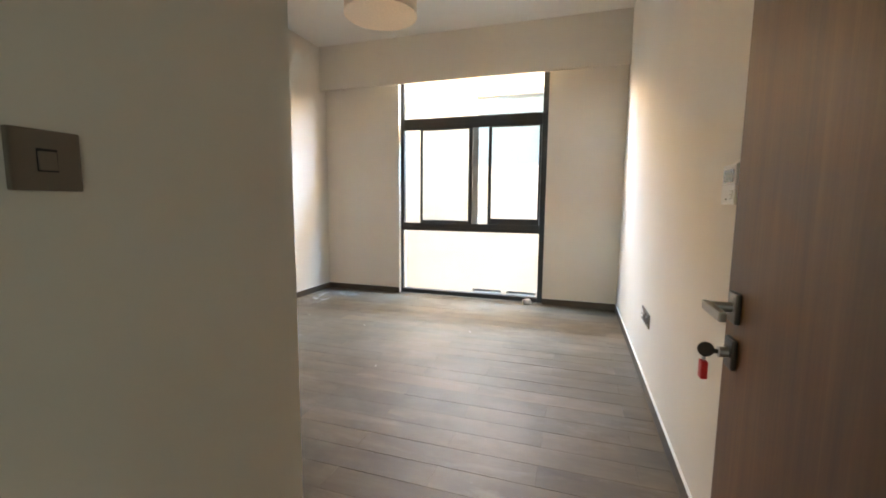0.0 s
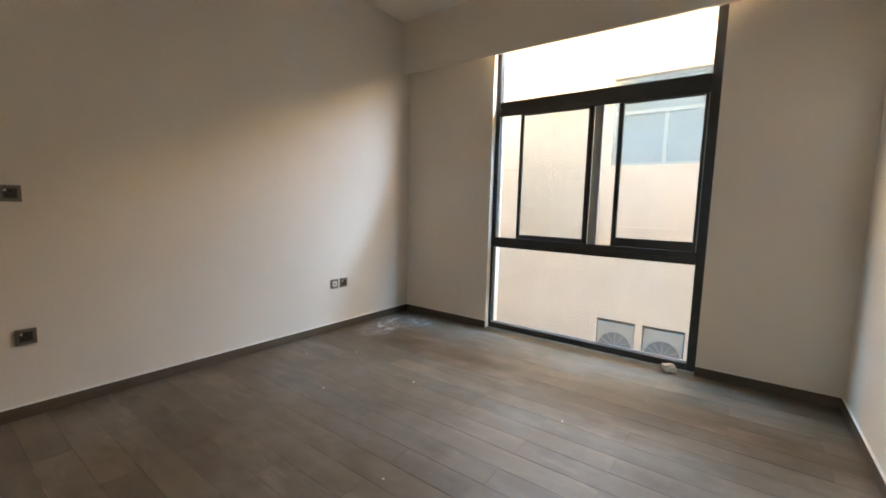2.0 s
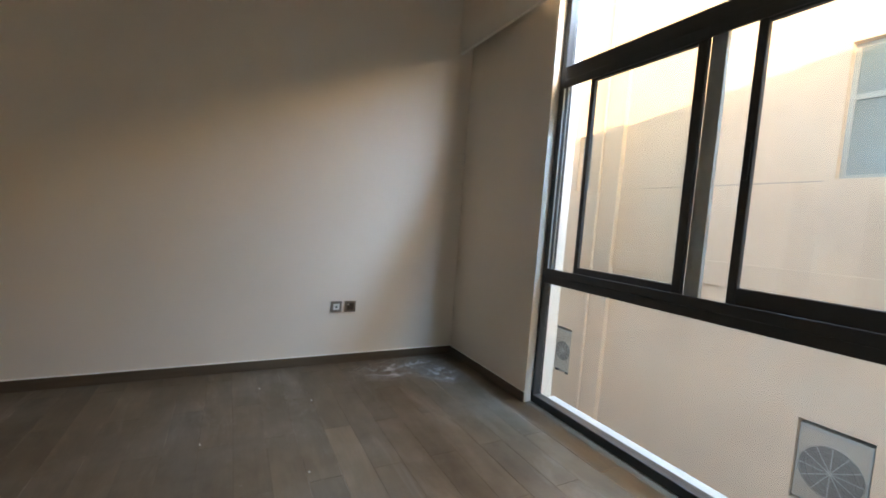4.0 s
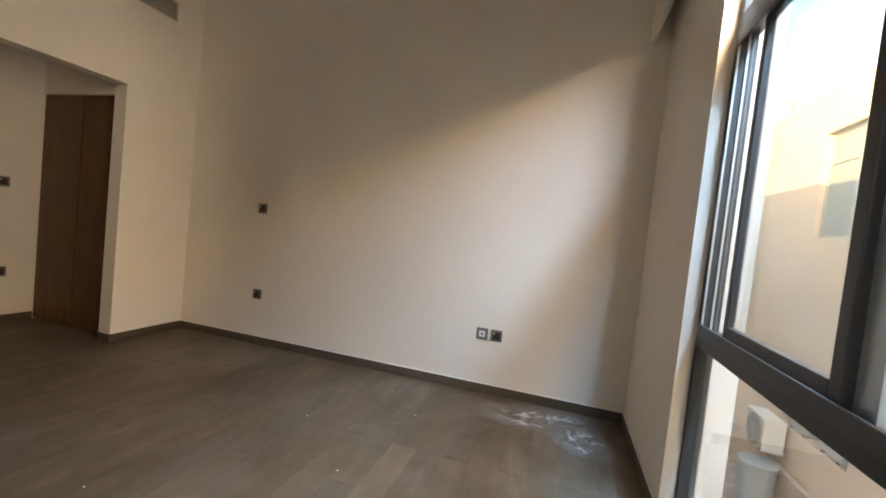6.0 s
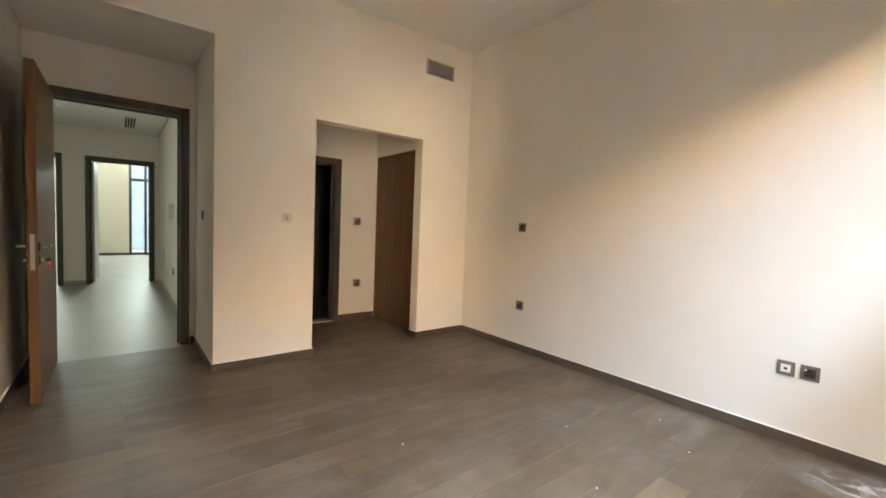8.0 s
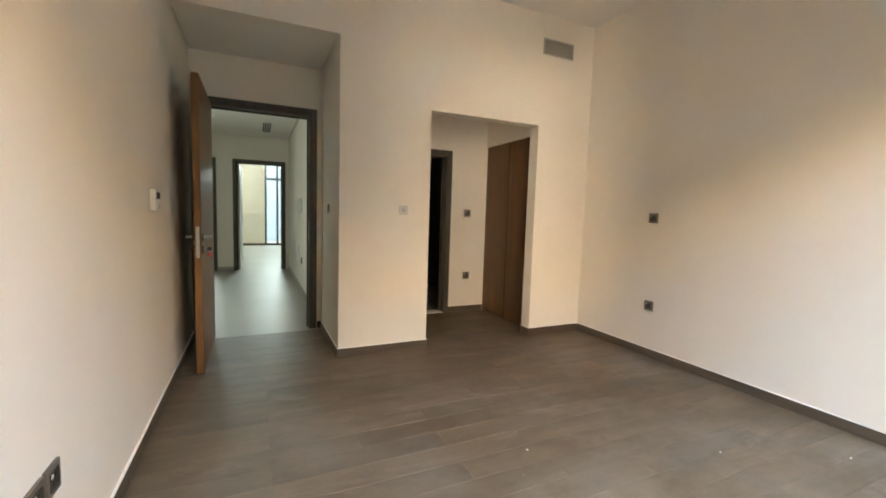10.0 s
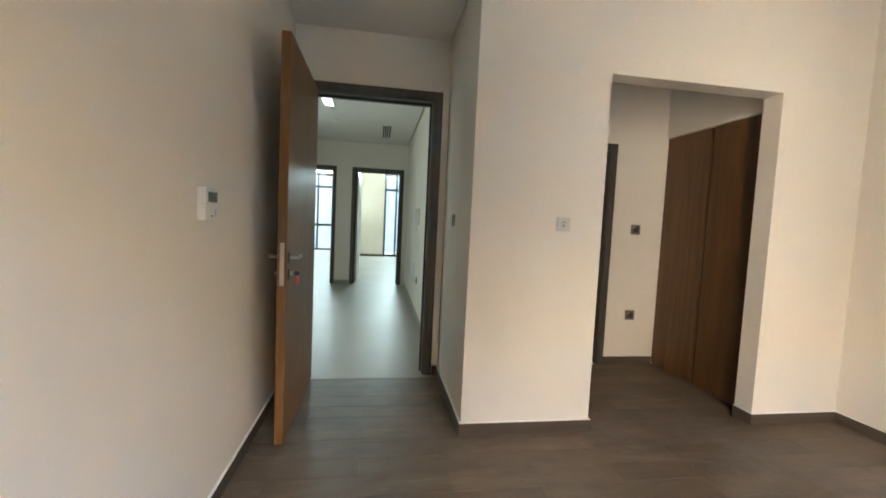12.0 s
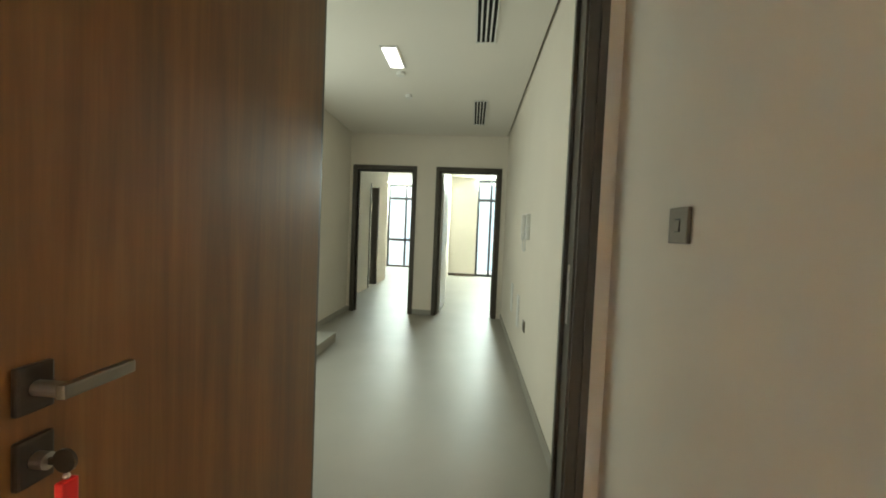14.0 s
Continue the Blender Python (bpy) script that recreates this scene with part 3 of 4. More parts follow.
def far_door(name, hinge, turn, label):
    door = empty(name, pose(hinge[0], hinge[1], 0.008, 0, 0, turn), label, "door", kind="structure")
    part("leaf", bbox(0, 0.04, 0, 0.79, 0, 2.03, bevel=0.002), M_WHITE, door)
    bm = bbox(-0.055, -0.043, 0.62, 0.745, 0.98, 1.0, bevel=0.003)
    cyl(bm, (-0.022, 0.735, 0.99), 0.009, 0.045, 'x', 12)
    part("lever", bm, M_STEEL, door, "brushed steel lever handle")
    return door


far_door("door_2", (3.49, COR_S - 0.16), 178, "white door standing open into a far room")


# ---- wardrobe in the closet ----
def wardrobe():
    w = empty("wardrobe", (0.28, -4.65, 0), "brown wood-veneer built-in wardrobe with tall doors", "wardrobe")
    y0, y1, ztop, xf = BATH_Y + 0.004, ROOM_S - 0.134, 2.04, 0.545
    wpart("body", bbox(0.004, xf - 0.022, y0, y1, 0.0, ztop, bevel=0.002), M_WARD, w)
    n = 2
    for k in range(n):
        a = y0 + (y1 - y0) * k / n + 0.002
        b = y0 + (y1 - y0) * (k + 1) / n - 0.002
        if k == 0:
            b -= 0.012
        else:
            a += 0.012
        wpart("door", bbox(xf - 0.020, xf, a, b, 0.012, ztop - 0.002, bevel=0.003), M_WARD, w)
    # black strip put in for the dark band of shade between the doors
    wpart("dark_gap", bbox(xf - 0.0218, xf - 0.016, (y0 + y1) / 2 - 0.012, (y0 + y1) / 2 + 0.012, 0.012, ztop - 0.01), M_BLACK, w, "black strip for the shade between the doors")
    return w


wardrobe()


# ---- skirting ----
def skirt(name, x0, x1, y0, y1, mat):
    bm = bmesh.new()
    box(bm, x0, x1, y0, y1, 0.0, 0.072, 0.002)
    ob = tagged(new(name, mesh_of(name, bm, mat)), "grey-brown porcelain skirting strip along the wall", "skirting", kind="structure")
    if mat is not M_TILE:
        # thin white line along the strip's top edge
        part("top_line", bbox(x0, x1, y0, y1, 0.0715, 0.0765), M_TOP_LINE, ob, "thin white line on the top edge")


SK = 0.011
skirt("baseboard", 0, SK, ROOM_S, 0, M_SKIRT_Y)
skirt("baseboard", SK, WIN_L, -SK, 0, M_SKIRT)
skirt("baseboard", WIN_R, ROOM_E - SK, -SK, 0, M_SKIRT)
skirt("baseboard", ROOM_E - SK, ROOM_E, NOOK_S, 0, M_SKIRT_Y)
skirt("baseboard", SK, OPN_L + SK, ROOM_S, ROOM_S + SK, M_SKIRT)
skirt("baseboard", OPN_L, OPN_L + SK, ROOM_S - 0.13, ROOM_S, M_SKIRT_Y)
skirt("baseboard", OPN_R - SK, NOOK_W + SK, ROOM_S, ROOM_S + SK, M_SKIRT)
skirt("baseboard", OPN_R - SK, OPN_R, ROOM_S - 0.13, ROOM_S, M_SKIRT_Y)
skirt("baseboard", NOOK_W, NOOK_W + SK, NOOK_S, ROOM_S, M_SKIRT_Y)
skirt("baseboard", NOOK_W + SK, DOOR_L - 0.078, NOOK_S, NOOK_S + SK, M_SKIRT)
skirt("baseboard", 0.55, 1.031, BATH_Y, BATH_Y + SK, M_SKIRT)
skirt("baseboard", 1.87, NOOK_W - 0.12, BATH_Y, BATH_Y + SK, M_SKIRT)
skirt("baseboard", NOOK_W, NOOK_W + SK, COR_S, NOOK_S - 0.20, M_TILE)
skirt("baseboard", COR_E - SK, COR_E, COR_S, NOOK_S - 0.2, M_TILE)
skirt("baseboard", RD_R + 0.067, LD_L - 0.067, COR_S, COR_S + SK, M_TILE)
skirt("baseboard", LD_R + 0.067, COR_E - SK, COR_S, COR_S + SK, M_TILE)
skirt("baseboard", 2.90, 3.64, FAR_R, FAR_R + SK, M_SKIRT)


# ---- outside: the neighbouring villa, our own unseen outer wall and roof, the lane ----
FY = 4.2
GROUND = -3.6
slab("ground", M_GROUND, "dusty pinkish paving between the villas", "ground", (-400, 400, -400, 400, GROUND - 0.5, GROUND))


def outer_shell():
    """Lower storey of the house we stand in, with unseen roof and parapet; the parapet top rises a little to the east
    to slope its shadow on the villa.
    """
    slab("wall_lower_storey", M_OUTWHITE, "plain rendered lower storey", "wall", (-0.4, 7.4, -17.1, OUT, GROUND, -0.21))
    bm = bmesh.new()
    # profile shaped for the shadow edge it casts across the villa
    prof = [(-15.0, GROUND), (-15.0, 4.36), (1.4, 4.36), (20.0, 6.70), (20.0, 3.36), (-0.41, 3.36), (-0.41, GROUND)]
    front = [bm.verts.new((x, OUT, z)) for x, z in prof]
    back = [bm.verts.new((x, OUT - 0.2, z)) for x, z in prof]
    bm.faces.new(front), bm.faces.new(list(reversed(back)))
    for i in range(len(prof)):
        j = (i + 1) % len(prof)
        bm.faces.new((front[i], back[i], back[j], front[j]))
    thing("parapet", bm, M_OUTWHITE, "unseen parapet shaped to shadow the villa", "parapet", "structure")
    # unseen roof and bay, run out to x = 20 to block the sun
    slab("roof", M_OUTWHITE, "unseen flat roof that blocks the sun", "roof", (-5.5, 20.0, -17.1, OUT - 0.2, 3.36, 3.5))
    slab("wall_sun_block", M_OUTWHITE, "unseen outer wall added to block the sun", "wall", (3.92, 20.0, OUT - 0.25, OUT - 0.02, GROUND, 3.36))


outer_shell()


def hole_wall(bm, x0, x1, z0, z1, y0, y1, holes):
    """A wall sheet with rectangular holes (x0, x1, z0, z1), cut on a grid."""
    xs = sorted({x0, x1, *[v for h in holes for v in h[:2]]})
    zs = sorted({z0, z1, *[v for h in holes for v in h[2:]]})
    for i in range(len(xs) - 1):
        for j in range(len(zs) - 1):
            cx, cz = (xs[i] + xs[i + 1]) / 2, (zs[j] + zs[j + 1]) / 2
            if any(h[0] < cx < h[1] and h[2] < cz < h[3] for h in holes):
                continue
            box(bm, xs[i], xs[i + 1], y0, y1, zs[j], zs[j + 1])


WINS = [(1.05, 2.95, 2.0, 3.50), (-2.75, -2.44, 1.98, 3.00), (-3.57, -3.28, 1.98, 3.00), (-6.65, -4.72, 1.83, 3.86)]
NICHES = [(1.02, 1.68, -1.75, -0.78), (1.80, 2.45, -1.75, -0.78), (-2.94, -2.50, -1.60, -0.70), (-3.72, -3.29, -1.60, -0.70), (-6.8, -4.80, -1.90, -0.80)]


def neighbour():
    villa = empty("neighbouring_villa", (-2.5, FY, GROUND), "sand-coloured rendered villa with stepped roofline", "house")
    EDGE = -1.80                  # the facade steps forward west of this line
    FW = FY - 0.10
    bm = bmesh.new()
    hole_wall(bm, EDGE, 12, GROUND, 5.65, FY, FY + 0.3, [h for h in WINS + NICHES if h[0] > EDGE])
    wpart("wall", bm, M_FACADE, villa)
    bm = bmesh.new()
    hole_wall(bm, -4.03, EDGE, GROUND, 5.65, FW, FY + 0.3, [h for h in WINS + NICHES if -4.0 < h[0] < EDGE])
    wpart("wall", bm, M_FACADE, villa)
    bm = bmesh.new()
    hole_wall(bm, -12, -4.03, GROUND, 4.72, FW, FY + 0.3, [h for h in WINS + NICHES if h[1] < -4.0])
    wpart("wall", bm, M_FACADE, villa)
    wpart("wall", bbox(-14, 12, FY + 0.7, FY + 0.9, GROUND, 4.7), M_FACADE, villa)
    wpart("cornice", boxes((-4.09, 12.05, FW - 0.10, FY + 0.3, 5.652, 5.74), (-4.06, 12.03, FW - 0.05, FY + 0.28, 5.742, 5.80)), M_FACADE, villa)
    wpart("roof", bbox(-14, 12, FY + 0.3, FY + 8, 4.5, 4.7), M_FACADE, villa)
    # joints, floor band and plinth line
    wpart("floor_band", bbox(EDGE + 0.002, 12, FY - 0.028, FY - 0.001, 0.60, 0.93, bevel=0.006), M_FACADE, villa)
    wpart("floor_band", bbox(-12, EDGE + 0.02, FW - 0.028, FW - 0.001, 0.60, 0.93, bevel=0.006), M_FACADE, villa)
    for z in (1.98, 4.12):
        wpart("control_joint", bbox(EDGE + 0.002, 0.95 if z < 2 else 12, FY - 0.003, FY - 0.001, z - 0.008, z + 0.008), M_RECESS, villa, "thin dark control joint")
    wpart("control_joint", bbox(-4.03, EDGE, FW - 0.003, FW - 0.001, 4.112, 4.128), M_RECESS, villa, "thin dark control joint")
    wpart("plinth", bbox(-12, 12, FW - 0.13, FW - 0.03, GROUND, GROUND + 0.9, bevel=0.01), M_FACADE_LOW, villa)
    bm = bmesh.new()
    cyl(bm, (-2.18, FW - 0.035, (GROUND + 5.6) / 2), 0.03, 5.6 - GROUND, 'z', 14)
    wpart("downpipe", bm, M_FACADE, villa, "sand-painted downpipe")
    bm = bmesh.new()
    box(bm, -3.14, -2.95, FW - 0.035, FW - 0.001, 3.72, 3.84)
    wpart("wall_vent", bm, M_PLATE, villa, "small grey wall vent")
    wpart("parapet_post", bbox(-8.3, -8.0, FW, FY + 0.2, 4.72, 5.0, bevel=0.01), M_FACADE, villa)
    for h in WINS:
        y = FY + 0.10 if h[0] > EDGE else FW + 0.10
        w = wpart("window", boxes((h[0], h[1], y, y + 0.04, h[2], h[2] + 0.05), (h[0], h[1], y, y + 0.04, h[3] - 0.05, h[3]),
                                  (h[0], h[0] + 0.05, y, y + 0.04, h[2] + 0.05, h[3] - 0.05), (h[1] - 0.05, h[1], y, y + 0.04, h[2] + 0.05, h[3] - 0.05)), M_GREY, villa)
        wd = h[1] - h[0]
        if wd > 1:
            zt = h[3] - 0.62
            mid = h[0] + wd * 0.45
            wpart("mullion", boxes((mid - 0.03, mid + 0.03, y - 0.004, y + 0.036, h[2] + 0.05, zt), (h[0] + 0.05, h[1] - 0.05, y - 0.004, y + 0.036, zt, zt + 0.06)), M_GREY, w)
        wpart("pane", bbox(h[0] + 0.04, h[1] - 0.04, y + 0.015, y + 0.025, h[2] + 0.04, h[3] - 0.04), M_BLUEGLASS, w, "blue-tinted window pane")
    for h in NICHES:
        y = FY if h[0] > EDGE else FW
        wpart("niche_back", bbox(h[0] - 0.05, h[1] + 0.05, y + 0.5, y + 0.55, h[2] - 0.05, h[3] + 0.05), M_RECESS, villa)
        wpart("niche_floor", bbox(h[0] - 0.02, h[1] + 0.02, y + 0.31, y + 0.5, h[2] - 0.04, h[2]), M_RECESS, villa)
    return villa


neighbour()


def condenser(at, w, d, h, name="condenser_unit", label="grey outdoor air-conditioning condenser in a wall niche", mat=None):
    u = empty(name, at, label, "air conditioner", "condensers on the villa")
    part("casing", bbox(-w / 2, w / 2, -d / 2, d / 2, 0.03, h, bevel=0.012), mat or M_GREY, u)
    for sx in (-1, 1):
        part("foot", bbox(sx * w * 0.33 - 0.03, sx * w * 0.33 + 0.03, -d / 2, d / 2, 0, 0.03), M_BLACK, u)
    bm = bmesh.new()
    r = min(w, h) * 0.46
    for k in range(4):
        bmesh.ops.create_cone(bm, cap_ends=False, segments=24, radius1=r * (1 - k * 0.24), radius2=r * (1 - k * 0.24), depth=0.012,
                              matrix=Matrix.Translation((0, -d / 2 - 0.008, h / 2)) @ Matrix.Rotation(radians(90), 4, 'X'))
    for k in range(6):
        m = Matrix.Translation((0, -d / 2 - 0.008, h / 2)) @ Matrix.Rotation(radians(30 * k), 4, 'Y')
        b2 = bmesh.ops.create_cube(bm, size=1, matrix=m @ Matrix.Diagonal((2 * r, 0.006, 0.008, 1)))
    part("fan_grille", bm, M_GREY, u)
    bm = bmesh.new()
    cyl(bm, (0, -d / 2 - 0.004, h / 2), r * 0.98, 0.004, 'y', 28)
    part("fan_opening", bm, M_FAN, u)
    part("coil_panel", bbox(-w * 0.47, w * 0.47, -d / 2 - 0.0015, -d / 2 + 0.002, h * 0.06, h * 0.96), M_VENT, u, "grey front panel of the unit")
    return u


for nx0, nx1, nz0, nz1 in NICHES:
    yb = FY if nx0 > -1.8 else FY - 0.10
    n = 1 if nx1 - nx0 < 1 else 2
    for k in range(n):
        cx = nx0 + (nx1 - nx0) * (k + 0.5) / n
        condenser((cx, yb + 0.17, nz0), min(0.64, (nx1 - nx0) / n - 0.03), 0.28, nz1 - nz0 - 0.05)
wall_unit = condenser((-6.75, 3.82, -2.47), 0.80, 0.36, 0.66, label="white outdoor condenser unit on a wall bracket", mat=M_WHITE)
for bx in (-0.26, 0.26):
    part("bracket", bbox(bx - 0.02, bx + 0.02, -0.16, 0.285, -0.035, -0.001), M_GREY, wall_unit, "grey steel wall bracket")
bm = bmesh.new()
cyl(bm, (0, 0, 0.45), 0.28, 0.9, 'z', 28, 0.31)
cyl(bm, (0, 0, 0.93), 0.33, 0.06, 'z', 28)
drum = thing("water_drum", bm, M_GREY, "grey plastic drum standing in the lane", "drum", smooth=False)
drum.location = (-6.33, 3.60, GROUND)

# added slab standing in for the view behind the far rooms; also blocks the sun
slab("backdrop_far_view", M_FARVIEW, "backdrop slab standing in for the pale blue view", "house", (-14, 22, -26, -25.5, GROUND, 6.2))


# ---- lamps and fittings ----
def drum_lamp():
    lamp = empty("pendant_lamp", (1.80, -1.97, CEIL), "cream fabric drum pendant lamp, switched off", "ceiling lamp")
    R, z0, z1 = 0.265, 2.555, 2.775
    bm = bmesh.new()
    for r, flip in ((R, False), (R - 0.004, True)):
        bmesh.ops.create_cone(bm, cap_ends=False, segments=64, radius1=r, radius2=r, depth=z1 - z0, matrix=Matrix.Translation((1.80, -1.97, (z0 + z1) / 2)))
    wpart("shade", bm, M_SHADE, lamp, smooth=True)
    for z in (z0, z1):
        bm = bmesh.new()
        cyl(bm, (1.80, -1.97, z), R + 0.003, 0.012, 'z', 64)
        if z == z1:
            wpart("rim", bm, M_SHADE, lamp)
        else:
            wpart("diffuser", bm, M_SHADE, lamp, "cream acrylic diffuser disc")
    bm = bmesh.new()
    cyl(bm, (1.80, -1.97, (z1 + CEIL) / 2), 0.006, CEIL - z1, 'z', 10)
    wpart("rod", bm, M_STEEL, lamp)
    bm = bmesh.new()
    cyl(bm, (1.80, -1.97, CEIL - 0.012), 0.06, 0.024, 'z', 28)
    wpart("ceiling_rose", bm, M_WHITE, lamp)


drum_lamp()


def plate(name, at, normal, label, kindof="socket", mat=None, w=0.086):
    """A wall plate facing along normal ('+x', '-x', '+y', '-y')."""
    turn = {'+y': 180, '-y': 0, '+x': 90, '-x': -90}[normal]
    p = empty(name, pose(*at, 0, 0, turn), label, "wall fitting", "wall sockets and switches")
    mat = mat or M_PLATE
    h = w / 2
    part("plate", bbox(-h, h, -0.010, 0.0, -h, h, bevel=0.0025), mat, p)
    if kindof == "socket":
        part("insert", bbox(-h * 0.62, h * 0.62, -0.0125, -0.009, -h * 0.62, h * 0.62, bevel=0.001), M_DARKSTEEL, p)
        for x, z, sx, sz in ((0, 0.012, 0.004, 0.008), (-0.011, -0.009, 0.0065, 0.0035), (0.011, -0.009, 0.0065, 0.0035)):
            part("pin_hole", bbox(x - sx, x + sx, -0.0135, -0.012, z - sz, z + sz), M_BLACK, p)
        part("rocker", bbox(-0.024, -0.014, -0.0145, -0.012, 0.012, 0.023, bevel=0.001), M_PLATE_W, p)
    elif kindof == "outlet":
        part("insert", bbox(-h * 0.55, h * 0.55, -0.0125, -0.009, -h * 0.55, h * 0.55, bevel=0.001), M_PLATE_W, p, "white data outlet insert")
        part("jack", bbox(-0.008, 0.008, -0.0135, -0.012, -0.008, 0.006), M_BLACK, p)
    else:
        q = h * 0.36
        part("rocker_recess", bbox(-q * 0.8, q * 0.8, -0.0106, -0.0098, -q * 1.05, q * 1.05), M_BLACK, p)
        bm = bbox(-q * 0.72, q * 0.72, -0.0135, -0.0100, -q * 0.92, q * 0.80, bevel=0.0015)
        for v in bm.verts:
            if v.co.z > 0 and v.co.y < -0.012:
                v.co.y += 0.0018
        part("rocker", bm, mat, p)
        if kindof == "marked":
            part("mark", bbox(-0.004, 0.004, -0.0146, -0.0130, -0.010, -0.001), M_BLACK, p)
    return p


plate("wall_socket", (0, -3.15, 1.229), '+x', "grey metal wall socket plate at switch height")
plate("wall_socket", (0, -3.135, 0.454), '+x', "grey metal wall socket plate above the skirting")
plate("data_outlet", (0, -1.052, 0.454), '+x', "grey plate with a white data insert", "outlet")
plate("wall_socket", (0, -0.942, 0.454), '+x', "grey metal wall socket beside a data outlet")
plate("light_switch", (2.022, ROOM_S, 1.232), '+y', "pale metal light switch plate by the closet", "marked", M_PLATE_P, 0.078)
plate("light_switch", (NOOK_W, -4.503, 1.228), '+x', "grey metal light switch plate in the nook", "switch", M_PLATE, 0.079)
plate("wall_socket", (0.803, BATH_Y, 1.224), '+y', "grey metal socket plate in the closet")
plate("wall_socket", (0.795, BATH_Y, 0.452), '+y', "grey metal low socket plate in the closet")
plate("data_outlet", (ROOM_E, -1.87, 0.45), '-x', "grey plate with a white data insert", "outlet")
plate("wall_socket", (ROOM_E, -1.967, 0.45), '-x', "grey metal wall socket on the east wall")
plate("wall_socket", (ROOM_E, -2.064, 0.45), '-x', "grey metal wall socket on the east wall")
plate("wall_socket", (NOOK_W, -6.90, 0.46), '+x', "small grey socket low on the corridor wall")


def thermostat():
    t = empty("thermostat", pose(ROOM_E, -3.405, 1.24, 0, 0, -90), "white plastic thermostat with grey display", "thermostat")
    part("body", bbox(-0.058, 0.058, -0.030, 0, -0.060, 0.060, bevel=0.005), M_WHITE, t)
    part("display", bbox(-0.040, 0.040, -0.032, -0.029, 0.006, 0.044, bevel=0.001), M_LCD, t, "grey liquid-crystal display")
    part("seam", bbox(-0.0585, 0.0585, -0.0306, -0.004, -0.0005, 0.0005), M_VENT, t)
    part("button_pad", bbox(0.020, 0.044, -0.0312, -0.029, -0.044, -0.018, bevel=0.001), M_VENT, t)
    for k in range(2):
        part("button", bbox(0.023, 0.041, -0.033, -0.030, -0.041 + 0.012 * k, -0.032 + 0.012 * k, bevel=0.001), M_WHITE, t)
    part("mark", bbox(-0.016, -0.002, -0.0304, -0.0295, -0.046, -0.041), M_LCD, t)


thermostat()


def wall_vent():
    v = empty("air_vent", (0.45, ROOM_S, 2.852), "grey slatted air-conditioning vent high on the wall", "air vent")
    x0, x1, z0, z1, y = 0.27, 0.632, 2.775, 2.93, ROOM_S
    bm = boxes((x0, x1, y, y + 0.012, z0, z0 + 0.014), (x0, x1, y, y + 0.012, z1 - 0.014, z1),
               (x0, x0 + 0.014, y, y + 0.012, z0 + 0.014, z1 - 0.014), (x1 - 0.014, x1, y, y + 0.012, z0 + 0.014, z1 - 0.014))
    wpart("frame", bm, M_VENT, v)
    wpart("backing", bbox(x0 + 0.01, x1 - 0.01, y + 0.001, y + 0.003, z0 + 0.01, z1 - 0.01), M_BLACK, v)
    n = 9
    for k in range(n):
        z = z0 + 0.02 + (z1 - z0 - 0.04) * (k + 0.5) / n
        bm = bbox(x0 + 0.014, x1 - 0.014, -0.001, 0.001, -0.008, 0.008)
        bmesh.ops.rotate(bm, cent=(0, 0, 0), matrix=Matrix.Rotation(radians(35), 3, 'X'), verts=bm.verts)
        bmesh.ops.translate(bm, vec=(0, y + 0.008, z), verts=bm.verts)
        wpart("slat", bm, M_VENT, v)


wall_vent()


# ---- corridor fittings ----
def slot_diffuser(x, y, w, l):
    d = empty("ceiling_diffuser", (x, y, COR_CEIL), "white slotted ceiling air diffuser", "air vent", "corridor diffusers")
    n = 4
    wpart("backing", bbox(x - w / 2 + 0.004, x + w / 2 - 0.004, y - l / 2 + 0.004, y + l / 2 - 0.004, COR_CEIL - 0.004, COR_CEIL - 0.001), M_VOID, d)
    for k in range(n + 1):
        cx = x - w / 2 + w * k / n
        wpart("slat", bbox(cx - 0.006, cx + 0.006, y - l / 2, y + l / 2, COR_CEIL - 0.012, COR_CEIL - 0.0045, bevel=0.002), M_WHITE, d)
    for yy in (y - l / 2, y + l / 2):
        wpart("slat", bbox(x - w / 2 - 0.006, x + w / 2 + 0.006, yy - 0.007, yy + 0.007, COR_CEIL - 0.013, COR_CEIL - 0.0045, bevel=0.002), M_WHITE, d)


slot_diffuser(2.985, -6.10, 0.13, 0.90)
slot_diffuser(2.99, -8.29, 0.13, 0.91)
cl = empty("ceiling_light", (3.70, -6.85, COR_CEIL), "lit rectangular recessed corridor ceiling light", "ceiling light")
wpart("frame", boxes((3.635, 3.77, -7.02, -6.62, COR_CEIL - 0.010, COR_CEIL - 0.001)), M_WHITE, cl)
wpart("diffuser", bbox(3.65, 3.755, -7.00, -6.64, COR_CEIL - 0.014, COR_CEIL - 0.0105), M_LIGHT, cl, "glowing white diffuser")
for (sx, sy), nm in (((3.714, -7.71), "smoke_detector"), ((3.697, -7.13), "smoke_detector")):
    bm = bmesh.new()
    cyl(bm, (sx, sy, COR_CEIL - 0.015), 0.035, 0.03, 'z', 20)
    thing(nm, bm, M_WHITE, "small white round smoke detector on the ceiling", "detector")


